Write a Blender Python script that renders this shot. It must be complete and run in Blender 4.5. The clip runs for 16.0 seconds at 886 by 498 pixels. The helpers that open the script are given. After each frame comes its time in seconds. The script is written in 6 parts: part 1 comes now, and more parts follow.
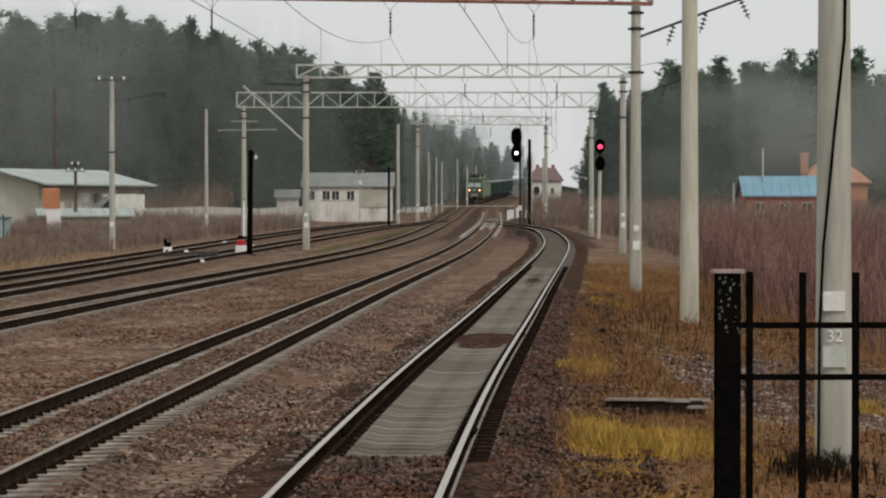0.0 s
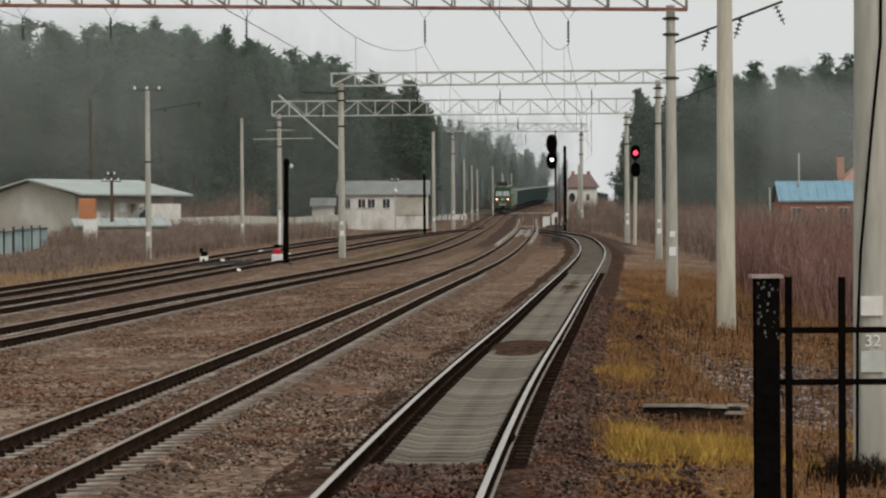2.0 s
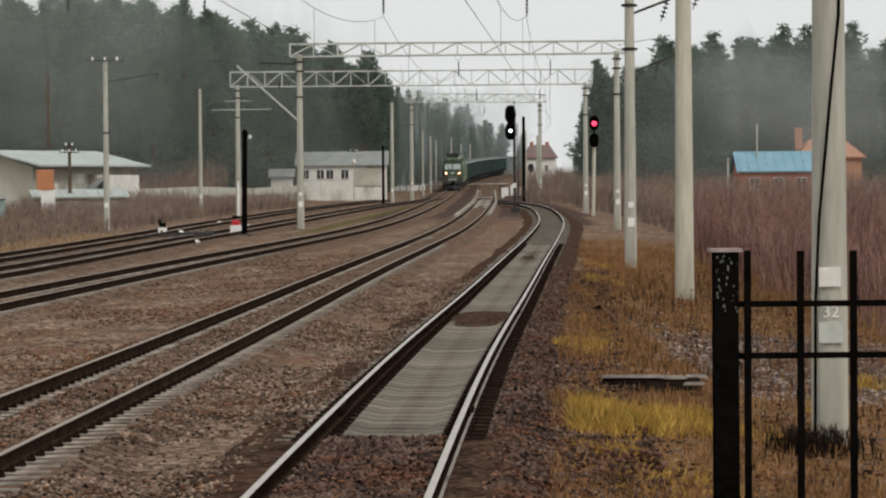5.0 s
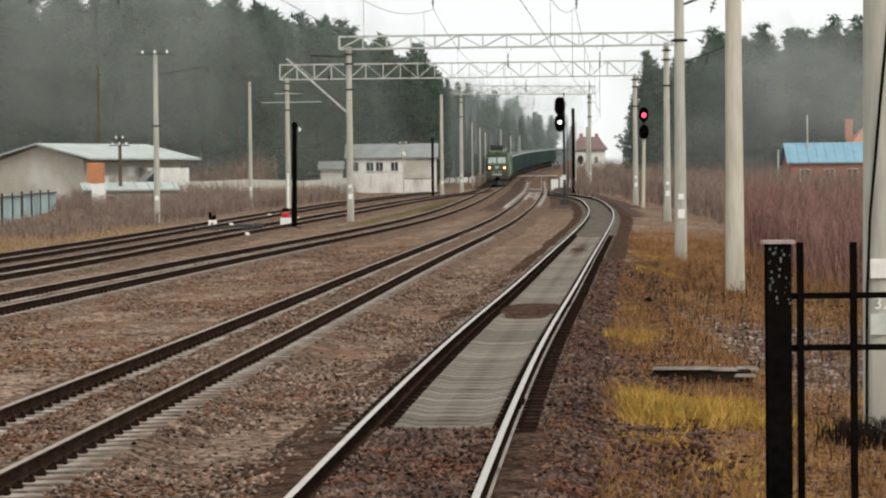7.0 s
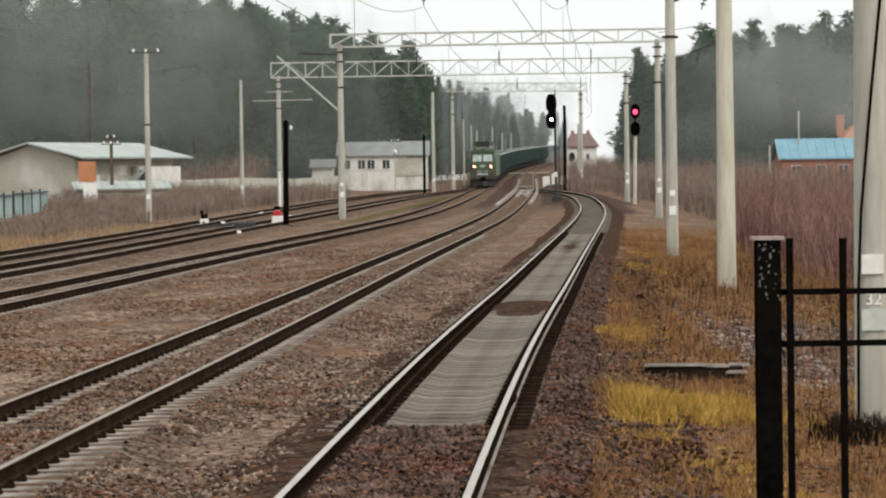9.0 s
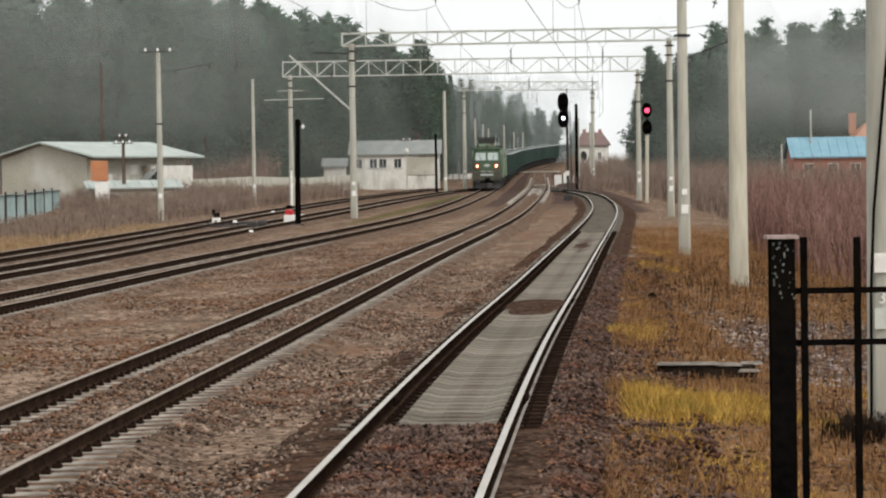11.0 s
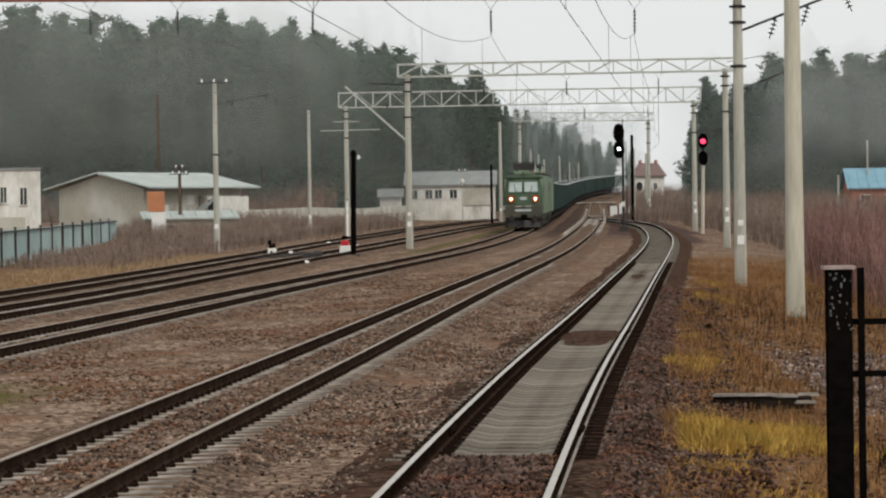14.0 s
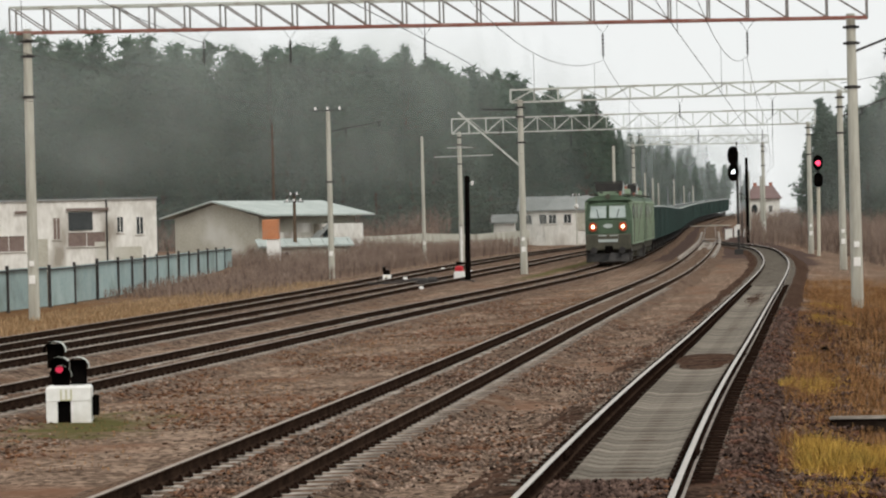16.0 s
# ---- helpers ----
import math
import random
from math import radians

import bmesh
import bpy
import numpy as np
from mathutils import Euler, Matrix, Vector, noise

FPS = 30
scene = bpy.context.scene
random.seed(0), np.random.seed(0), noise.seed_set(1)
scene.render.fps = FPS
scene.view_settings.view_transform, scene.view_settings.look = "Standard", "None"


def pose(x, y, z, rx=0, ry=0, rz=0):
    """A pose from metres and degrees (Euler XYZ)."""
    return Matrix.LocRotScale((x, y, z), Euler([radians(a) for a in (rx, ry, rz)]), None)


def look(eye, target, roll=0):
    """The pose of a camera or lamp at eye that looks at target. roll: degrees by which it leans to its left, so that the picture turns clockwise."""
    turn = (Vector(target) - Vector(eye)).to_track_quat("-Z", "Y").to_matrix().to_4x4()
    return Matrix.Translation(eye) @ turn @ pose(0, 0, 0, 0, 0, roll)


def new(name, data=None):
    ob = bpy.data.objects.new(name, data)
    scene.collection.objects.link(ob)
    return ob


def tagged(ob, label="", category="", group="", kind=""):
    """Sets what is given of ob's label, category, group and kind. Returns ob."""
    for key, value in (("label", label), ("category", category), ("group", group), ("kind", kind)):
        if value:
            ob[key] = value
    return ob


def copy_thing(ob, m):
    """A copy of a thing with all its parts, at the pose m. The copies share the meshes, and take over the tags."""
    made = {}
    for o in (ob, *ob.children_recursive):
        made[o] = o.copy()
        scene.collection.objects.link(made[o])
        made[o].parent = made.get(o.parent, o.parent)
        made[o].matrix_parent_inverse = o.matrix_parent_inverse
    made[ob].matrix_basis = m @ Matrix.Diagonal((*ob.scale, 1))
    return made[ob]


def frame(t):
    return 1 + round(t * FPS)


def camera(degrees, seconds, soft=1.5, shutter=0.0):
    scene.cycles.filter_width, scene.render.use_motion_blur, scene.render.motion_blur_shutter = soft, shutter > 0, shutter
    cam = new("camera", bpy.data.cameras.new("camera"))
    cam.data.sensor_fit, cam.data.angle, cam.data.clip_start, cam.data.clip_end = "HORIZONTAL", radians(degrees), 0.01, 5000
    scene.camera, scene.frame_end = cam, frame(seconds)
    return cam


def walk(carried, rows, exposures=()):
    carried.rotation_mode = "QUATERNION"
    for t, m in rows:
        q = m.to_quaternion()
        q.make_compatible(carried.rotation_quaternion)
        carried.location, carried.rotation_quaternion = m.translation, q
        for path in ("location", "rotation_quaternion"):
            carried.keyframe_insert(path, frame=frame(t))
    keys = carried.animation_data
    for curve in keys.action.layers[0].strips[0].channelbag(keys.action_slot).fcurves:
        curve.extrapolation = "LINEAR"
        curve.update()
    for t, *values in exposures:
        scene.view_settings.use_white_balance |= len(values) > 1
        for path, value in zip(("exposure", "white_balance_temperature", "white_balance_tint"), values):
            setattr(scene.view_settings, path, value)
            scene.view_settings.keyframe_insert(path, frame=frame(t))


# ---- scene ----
cam = camera(19.77, 16.0, soft=2.2)
PATH = [  # seconds, turn to the left, tilt, roll (degrees), sideways, height (metres)
    (0.0, -0.000, -0.840, -0.000, -0.000, 2.630),
    (0.5, 0.021, -0.705, -0.007, -0.004, 2.633),
    (1.0, 0.300, -0.969, -0.101, -0.002, 2.633),
    (1.5, 1.123, -0.487, -0.410, -0.006, 2.631),
    (2.0, 0.808, -0.669, -0.408, -0.007, 2.629),
    (2.5, 0.304, -0.723, -0.387, -0.002, 2.628),
    (3.0, -0.082, -0.942, -0.263, 0.002, 2.627),
    (3.2, -0.122, -0.783, -0.261, -0.001, 2.629),
    (5.3, -0.053, -1.563, -0.542, -0.010, 2.644),
    (5.5, 0.102, -1.715, -0.513, -0.010, 2.645),
    (6.0, 0.326, -1.810, -0.489, -0.011, 2.645),
    (6.5, 0.590, -1.711, -0.497, -0.017, 2.645),
    (7.0, 1.004, -1.504, -0.609, -0.018, 2.643),
    (7.5, 1.224, -1.562, -0.716, -0.016, 2.643),
    (8.0, 1.014, -1.492, -0.773, -0.013, 2.644),
    (8.5, 0.822, -1.539, -0.839, -0.009, 2.643),
    (11.0, 1.091, -1.584, -0.896, -0.017, 2.644),
    (11.5, 1.632, -1.253, -0.892, -0.018, 2.645),
    (12.0, 2.028, -0.481, -0.849, -0.017, 2.646),
    (12.5, 2.182, -0.565, -1.088, -0.019, 2.647),
    (13.0, 2.389, -0.775, -0.945, -0.021, 2.644),
    (13.5, 2.387, -0.818, -1.031, -0.018, 2.646),
    (14.0, 2.330, -0.872, -0.869, -0.018, 2.642),
    (14.5, 2.449, -0.852, -0.888, -0.023, 2.645),
    (15.0, 2.330, -0.900, -0.902, -0.024, 2.644),
    (15.5, 3.268, -0.799, -0.692, -0.026, 2.645),
    (15.6, 4.020, -0.836, -0.812, -0.001, 2.632),
    (15.7, 4.714, -1.214, -0.777, 0.005, 2.631),
    (15.8, 4.772, -0.774, -1.250, 0.005, 2.632),
    (15.9, 4.852, -0.311, -1.153, 0.002, 2.632),
    (16.0, 4.903, -0.245, -1.460, 0.009, 2.633),
]


def aim(turn, tilt, roll, x, z):
    a, b = radians(turn), radians(tilt)
    eye = Vector((x, 0, z))
    return look(eye, eye + Vector((-math.sin(a) * math.cos(b), math.cos(a) * math.cos(b), math.sin(b))), roll)


EXPOSURE = [(0, 0.0), (2.5, 0.04), (3.2, 0.08), (5.3, 0.16), (5.5, 0.18), (6, 0.53), (7, 0.54), (8.5, 0.54), (11, 0.55), (11.5, 0.50), (12, 0.25), (12.5, 0.08), (13, 0.2), (14, 0.22), (15, 0.16), (15.5, 0.08), (15.8, 0.28), (16, 0.38)]
walk(cam, [(t, aim(*row)) for t, *row in PATH], EXPOSURE)

# ---- overcast daylight ----
world = bpy.data.worlds.new("overcast_sky")
scene.world = world
world.use_nodes = True
wn, wl = world.node_tree.nodes, world.node_tree.links
sky = wn.new("ShaderNodeTexSky")
sky.sky_type, sky.sun_disc = "NISHITA", False
sky.sun_elevation, sky.sun_rotation = radians(35), radians(150)
sky.air_density, sky.dust_density = 1.0, 6.0
grey = wn.new("ShaderNodeMixRGB")  # cloud layer over the clear sky
grey.inputs[0].default_value = 0.93
grey.inputs[2].default_value = (7.1, 7.25, 7.2, 1)
wl.new(sky.outputs[0], grey.inputs[1])
wl.new(grey.outputs[0], wn["Background"].inputs[0])
wn["Background"].inputs[1].default_value = 0.101
sun = new("sun", bpy.data.lights.new("sun", "SUN"))
sun.data.energy, sun.data.angle, sun.data.color = 1.35, radians(25), (1.0, 0.97, 0.92)
sun.matrix_world = look((0, 0, 50), (-18, 31, 10))


# ---- materials ----
def mat(name, a, b, size=1.0, fine=12.0, rough=0.8, metal=0.0, bump=0.3, third=None, vary=0.0, stretch=(1, 1, 1), island=0.0, pebbles=0.0, soft=0.0):
    """Two colours mixed by coarse and fine noise in metres, a third as stains, fine relief."""
    m = bpy.data.materials.new(name)
    m.use_nodes = True
    n, l = m.node_tree.nodes, m.node_tree.links
    bs = n["Principled BSDF"]
    co = n.new("ShaderNodeTexCoord")
    mp = n.new("ShaderNodeMapping")
    mp.inputs["Scale"].default_value = stretch
    l.new(co.outputs["Object"], mp.inputs[0])

    def noise_at(scale, detail):
        t = n.new("ShaderNodeTexNoise")
        t.inputs["Scale"].default_value, t.inputs["Detail"].default_value = scale, detail
        l.new(mp.outputs[0], t.inputs["Vector"])
        return t

    def ramp(src, lo, hi):
        r = n.new("ShaderNodeMapRange")
        r.inputs["From Min"].default_value, r.inputs["From Max"].default_value = lo, hi
        l.new(src, r.inputs[0])
        return r.outputs[0]

    def mix(f, x, y):
        q = n.new("ShaderNodeMixRGB")
        for s, v in zip(q.inputs, (f, x, y)):
            if hasattr(v, "is_linked"):
                l.new(v, s)
            else:
                s.default_value = v if isinstance(v, float) else (*v, 1)
        return q.outputs[0]

    big, small = noise_at(1 / size, 4), noise_at(fine, 5)
    both = n.new("ShaderNodeMath")
    both.operation = "ADD"
    l.new(big.outputs[0], both.inputs[0])
    l.new(small.outputs[0], both.inputs[1])
    col = mix(ramp(both.outputs[0], 0.7, 1.3), a, b)
    if pebbles:
        vo = n.new("ShaderNodeTexVoronoi")
        vo.inputs["Scale"].default_value = pebbles
        l.new(mp.outputs[0], vo.inputs["Vector"])
        tone = n.new("ShaderNodeSeparateColor")
        l.new(vo.outputs["Color"], tone.inputs[0])
        hs = n.new("ShaderNodeHueSaturation")
        l.new(ramp_out(n, l, tone.outputs[0], 0.35, 1.65), hs.inputs["Value"])
        l.new(col, hs.inputs["Color"])
        col = hs.outputs[0]
    if third:
        col = mix(ramp(noise_at(0.6 / size, 6).outputs[0], 0.52, 0.7), col, third)
    if island:
        ge = n.new("ShaderNodeNewGeometry")
        hi = n.new("ShaderNodeHueSaturation")
        l.new(ramp_out(n, l, ge.outputs["Random Per Island"], 1 - island, 1 + island), hi.inputs["Value"])
        l.new(col, hi.inputs["Color"])
        col = hi.outputs[0]
    if vary:
        info = n.new("ShaderNodeObjectInfo")
        hsv = n.new("ShaderNodeHueSaturation")
        l.new(ramp_out(n, l, info.outputs["Random"], 1 - vary, 1 + vary), hsv.inputs["Value"])
        l.new(col, hsv.inputs["Color"])
        col = hsv.outputs[0]
    l.new(col, bs.inputs["Base Color"])
    bs.inputs["Metallic"].default_value = metal
    bs.inputs["Specular IOR Level"].default_value = 0.0 if rough > 0.9 else (0.2 if rough > 0.55 else 0.5)
    l.new(ramp_out(n, l, small.outputs[0], max(0.05, rough - 0.12), min(1, rough + 0.12)), bs.inputs["Roughness"])
    if soft:  # thin needles let light through
        tl = n.new("ShaderNodeBsdfTranslucent")
        l.new(col, tl.inputs[0])
        ms = n.new("ShaderNodeMixShader")
        ms.inputs[0].default_value = soft
        l.new(bs.outputs[0], ms.inputs[1])
        l.new(tl.outputs[0], ms.inputs[2])
        l.new(ms.outputs[0], n["Material Output"].inputs[0])
    if bump:
        bp = n.new("ShaderNodeBump")
        bp.inputs["Strength"].default_value, bp.inputs["Distance"].default_value = bump, 0.02
        l.new(vo.outputs["Distance"] if pebbles else small.outputs[0], bp.inputs["Height"])
        l.new(bp.outputs[0], bs.inputs["Normal"])
    return m


def ramp_out(n, l, src, lo, hi):
    r = n.new("ShaderNodeMapRange")
    r.inputs["To Min"].default_value, r.inputs["To Max"].default_value = lo, hi
    l.new(src, r.inputs[0])
    return r.outputs[0]


def glow(name, colour, strength):
    m = bpy.data.materials.new(name)
    m.use_nodes = True
    bs = m.node_tree.nodes["Principled BSDF"]
    bs.inputs["Base Color"].default_value = (*colour, 1)
    bs.inputs["Emission Color"].default_value, bs.inputs["Emission Strength"].default_value = (*colour, 1), strength
    return m


def mist_material(name, colour, amount, size):
    """Thin mist: mostly clear, a little scattered light, in drifting shreds; density is stored on the sheet."""
    m = bpy.data.materials.new(name)
    m.use_nodes = True
    n, l = m.node_tree.nodes, m.node_tree.links
    n.remove(n["Principled BSDF"])
    co, mp, t = n.new("ShaderNodeTexCoord"), n.new("ShaderNodeMapping"), n.new("ShaderNodeTexNoise")
    mp.inputs["Scale"].default_value = (1, 1, 1.3)
    t.inputs["Scale"].default_value, t.inputs["Detail"].default_value = 1 / size, 3
    l.new(co.outputs["Object"], mp.inputs[0])
    l.new(mp.outputs[0], t.inputs["Vector"])
    r = n.new("ShaderNodeMapRange")
    r.inputs["From Min"].default_value, r.inputs["From Max"].default_value = 0.3, 0.7
    r.inputs["To Min"].default_value, r.inputs["To Max"].default_value = 0.55 * amount, 1.35 * amount
    l.new(t.outputs[0], r.inputs[0])
    at, mul = n.new("ShaderNodeAttribute"), n.new("ShaderNodeMath")
    at.attribute_name, mul.operation = "veil", "MULTIPLY"
    l.new(r.outputs[0], mul.inputs[0])
    l.new(at.outputs["Fac"], mul.inputs[1])
    di, tl, half = n.new("ShaderNodeBsdfDiffuse"), n.new("ShaderNodeBsdfTranslucent"), n.new("ShaderNodeMixShader")
    for q in (di, tl):
        q.inputs[0].default_value = (*colour, 1)
    l.new(di.outputs[0], half.inputs[1])
    l.new(tl.outputs[0], half.inputs[2])
    clear, mix = n.new("ShaderNodeBsdfTransparent"), n.new("ShaderNodeMixShader")
    l.new(mul.outputs[0], mix.inputs[0])
    l.new(clear.outputs[0], mix.inputs[1])
    l.new(half.outputs[0], mix.inputs[2])
    l.new(mix.outputs[0], n["Material Output"].inputs[0])
    return m


CONCRETE = mat("weathered_concrete", (0.34, 0.33, 0.28), (0.52, 0.51, 0.44), 0.5, 9, 0.9, third=(0.24, 0.225, 0.185), stretch=(1, 1, 0.14))
CONCRETE_PALE = mat("pale_concrete", (0.44, 0.41, 0.325), (0.60, 0.57, 0.47), 0.4, 11, 0.9, third=(0.32, 0.295, 0.235), stretch=(1, 1, 0.14))
SLEEPER = mat("sleeper_concrete", (0.140, 0.122, 0.100), (0.225, 0.200, 0.168), 0.5, 25, 0.95, third=(0.095, 0.078, 0.062), vary=0.26)
SLEEPER_PALE = mat("pale_sleeper_concrete", (0.23, 0.205, 0.178), (0.36, 0.325, 0.285), 0.5, 25, 0.95, third=(0.12, 0.10, 0.082), vary=0.25)
STEEL_BROWN = mat("tarnished_rail", (0.22, 0.18, 0.145), (0.32, 0.27, 0.225), 0.5, 30, 0.6, 0.15, 0.1)
STEEL_TOP = mat("polished_rail", (0.36, 0.325, 0.285), (0.47, 0.435, 0.39), 0.5, 30, 0.5, 0.2, 0.1)
# near-black rust that also paints the shade beside the rail feet
RUST_AND_SHADE = mat("rail_rust_and_shade", (0.007, 0.0045, 0.0035), (0.024, 0.014, 0.010), 0.3, 30, 0.95)
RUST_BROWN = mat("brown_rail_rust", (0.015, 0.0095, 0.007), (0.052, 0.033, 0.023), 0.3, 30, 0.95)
# dust plus the sky's light on the outer foot, both in the colour
RAIL_FOOT = mat("skylit_dusty_foot", (0.20, 0.17, 0.145), (0.34, 0.30, 0.265), 0.6, 14, 0.8, 0.1, 0.1, third=(0.10, 0.075, 0.06))
BALLAST = mat("ballast_gravel", (0.052, 0.035, 0.026), (0.20, 0.143, 0.107), 0.6, 9, 0.95, bump=1.0, third=(0.125, 0.070, 0.043), pebbles=13)
# dark gravel; along the rail feet its colour also stands for their shadow
BALLAST_DARK = mat("dark_gravel", (0.022, 0.0145, 0.011), (0.095, 0.060, 0.043), 0.5, 9, 0.95, bump=1.0, third=(0.070, 0.038, 0.026), pebbles=14)
PAINT_GREY = mat("grey_lattice_paint", (0.40, 0.42, 0.38), (0.52, 0.54, 0.49), 0.6, 10, 0.7, third=(0.33, 0.30, 0.25))
PAINT_DULL = mat("dull_grey_steel", (0.16, 0.155, 0.145), (0.27, 0.26, 0.245), 0.6, 10, 0.8, third=(0.18, 0.11, 0.085))
PAINT_RED = mat("oxide_red_steel", (0.22, 0.085, 0.065), (0.32, 0.15, 0.12), 0.7, 10, 0.9, third=(0.36, 0.28, 0.24))
BLACK = mat("black_paint", (0.0022, 0.0020, 0.0018), (0.006, 0.005, 0.0045), 0.3, 30, 0.95, third=(0.006, 0.004, 0.003))
DARKSTEEL = mat("dark_steel", (0.03, 0.03, 0.03), (0.06, 0.055, 0.05), 0.4, 20, 0.6, 0.4)
WIRE = mat("wire_copper_dark", (0.05, 0.045, 0.04), (0.08, 0.07, 0.06), 0.5, 10, 0.6, 0.5, 0)
WHITE = mat("white_paint_worn", (0.72, 0.71, 0.67), (0.82, 0.81, 0.78), 0.5, 12, 0.7, third=(0.55, 0.52, 0.46))
PLASTER = mat("peeling_white_plaster", (0.55, 0.53, 0.48), (0.77, 0.755, 0.71), 1.3, 4, 0.9, third=(0.30, 0.27, 0.225), stretch=(1, 1, 0.4))
BEIGE = mat("beige_wall", (0.36, 0.34, 0.28), (0.46, 0.44, 0.37), 2.0, 5, 0.9, third=(0.55, 0.54, 0.49))
SLATE = mat("pale_slate_roof", (0.31, 0.345, 0.325), (0.43, 0.465, 0.435), 1.5, 6, 0.8)
SLATE_DARK = mat("grey_slate_roof", (0.20, 0.21, 0.20), (0.29, 0.30, 0.29), 1.5, 6, 0.85)
TEAL = mat("teal_fence_sheet", (0.26, 0.36, 0.36), (0.38, 0.47, 0.46), 1.2, 6, 0.7, third=(0.22, 0.28, 0.26), vary=0.1)
ORANGE = mat("orange_sheet", (0.42, 0.165, 0.075), (0.52, 0.23, 0.12), 0.6, 10, 0.8, third=(0.38, 0.21, 0.14))
ROOF_RED = mat("red_roof", (0.15, 0.105, 0.10), (0.21, 0.145, 0.135), 1.2, 5, 0.9)
ROOF_BLUE = mat("blue_metal_roof", (0.15, 0.28, 0.35), (0.22, 0.36, 0.43), 1.5, 5, 0.6)
BRICK_RED = mat("red_brick", (0.30, 0.12, 0.09), (0.42, 0.19, 0.14), 0.5, 14, 0.9)
BRICK_ORANGE = mat("orange_brick", (0.36, 0.19, 0.13), (0.45, 0.26, 0.18), 0.5, 14, 0.9)
DARKGLASS = mat("dark_window_glass", (0.02, 0.025, 0.025), (0.04, 0.045, 0.045), 1.0, 3, 0.15, bump=0)
CABGLASS = mat("cab_window_glass", (0.30, 0.36, 0.34), (0.42, 0.47, 0.45), 1.0, 2, 0.1, bump=0)
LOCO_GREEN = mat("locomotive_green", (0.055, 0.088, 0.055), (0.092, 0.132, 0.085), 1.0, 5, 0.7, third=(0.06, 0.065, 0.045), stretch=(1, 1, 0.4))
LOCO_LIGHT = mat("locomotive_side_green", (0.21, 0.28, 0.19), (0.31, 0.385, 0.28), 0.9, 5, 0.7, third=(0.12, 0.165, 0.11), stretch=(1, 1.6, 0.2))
LOCO_SKIRT = mat("locomotive_grime", (0.05, 0.05, 0.037), (0.095, 0.088, 0.066), 0.8, 8, 0.85)
WAGON = mat("wagon_dark_green", (0.024, 0.046, 0.041), (0.044, 0.072, 0.065), 1.5, 5, 0.85, third=(0.06, 0.06, 0.056), vary=0.25, stretch=(1, 1, 0.3))
WAGON_TOP = mat("wagon_rim", (0.34, 0.38, 0.36), (0.46, 0.50, 0.48), 1.0, 6, 0.8)
COAL = mat("coal_load", (0.02, 0.02, 0.02), (0.05, 0.05, 0.05), 0.5, 8, 0.9)
RED_RING = mat("red_lamp_ring", (0.35, 0.05, 0.02), (0.45, 0.08, 0.03), 0.5, 10, 0.6)
LAMP_WARM = glow("headlamp_lit", (1.0, 0.66, 0.38), 5.0)
LAMP_RED = glow("signal_red_lit", (1.0, 0.05, 0.12), 2.2)
LAMP_RED_DIM = glow("dwarf_red_lit", (0.75, 0.03, 0.09), 0.55)
LAMP_WHITE = glow("signal_white_lit", (0.85, 0.97, 1.0), 4.0)
WOOD = mat("weathered_timber", (0.035, 0.027, 0.021), (0.12, 0.095, 0.075), 0.4, 20, 0.95, stretch=(0.3, 1, 1))
BARK = mat("pine_bark", (0.10, 0.075, 0.055), (0.17, 0.125, 0.09), 0.5, 8, 0.95, vary=0.2)
# needle green kept paler than natural, to pass for haze over the forest
NEEDLE = mat("hazed_pine_needles", (0.105, 0.155, 0.115), (0.165, 0.215, 0.16), 6.0, 0.4, 0.95, bump=0, vary=0.1, soft=0.6)
TWIG = mat("bare_twigs", (0.155, 0.11, 0.088), (0.25, 0.19, 0.155), 2.0, 1.0, 0.95, bump=0, island=0.5)
TWIG_RED = mat("reddish_twigs", (0.125, 0.066, 0.056), (0.255, 0.155, 0.130), 2.5, 0.7, 0.95, bump=0, island=0.6)
DRYGRASS = mat("dry_grass", (0.125, 0.062, 0.028), (0.30, 0.165, 0.072), 0.8, 3, 0.95, bump=0, island=0.6)
YELLOWGRASS = mat("yellow_grass", (0.31, 0.175, 0.036), (0.52, 0.345, 0.090), 0.4, 3, 0.95, bump=0, third=(0.23, 0.17, 0.042), island=0.65)
STRAW = mat("pale_straw", (0.24, 0.16, 0.085), (0.38, 0.27, 0.16), 1.5, 2, 0.95, bump=0, island=0.5)
STONE_DARK = mat("dark_ballast_stone", (0.030, 0.020, 0.017), (0.125, 0.083, 0.066), 0.7, 2, 0.95, bump=0, third=(0.09, 0.038, 0.024), island=0.9)
STONE = mat("ballast_stone", (0.056, 0.039, 0.030), (0.25, 0.183, 0.142), 0.7, 2, 0.95, bump=0, third=(0.10, 0.048, 0.028), island=0.9)
RUBBLE = mat("pale_rubble", (0.13, 0.10, 0.085), (0.34, 0.28, 0.25), 0.7, 2, 0.95, bump=0, third=(0.16, 0.10, 0.07), island=0.7)
LEAF = mat("fallen_leaf", (0.11, 0.05, 0.03), (0.19, 0.10, 0.055), 0.4, 5, 0.95, bump=0, island=0.6)


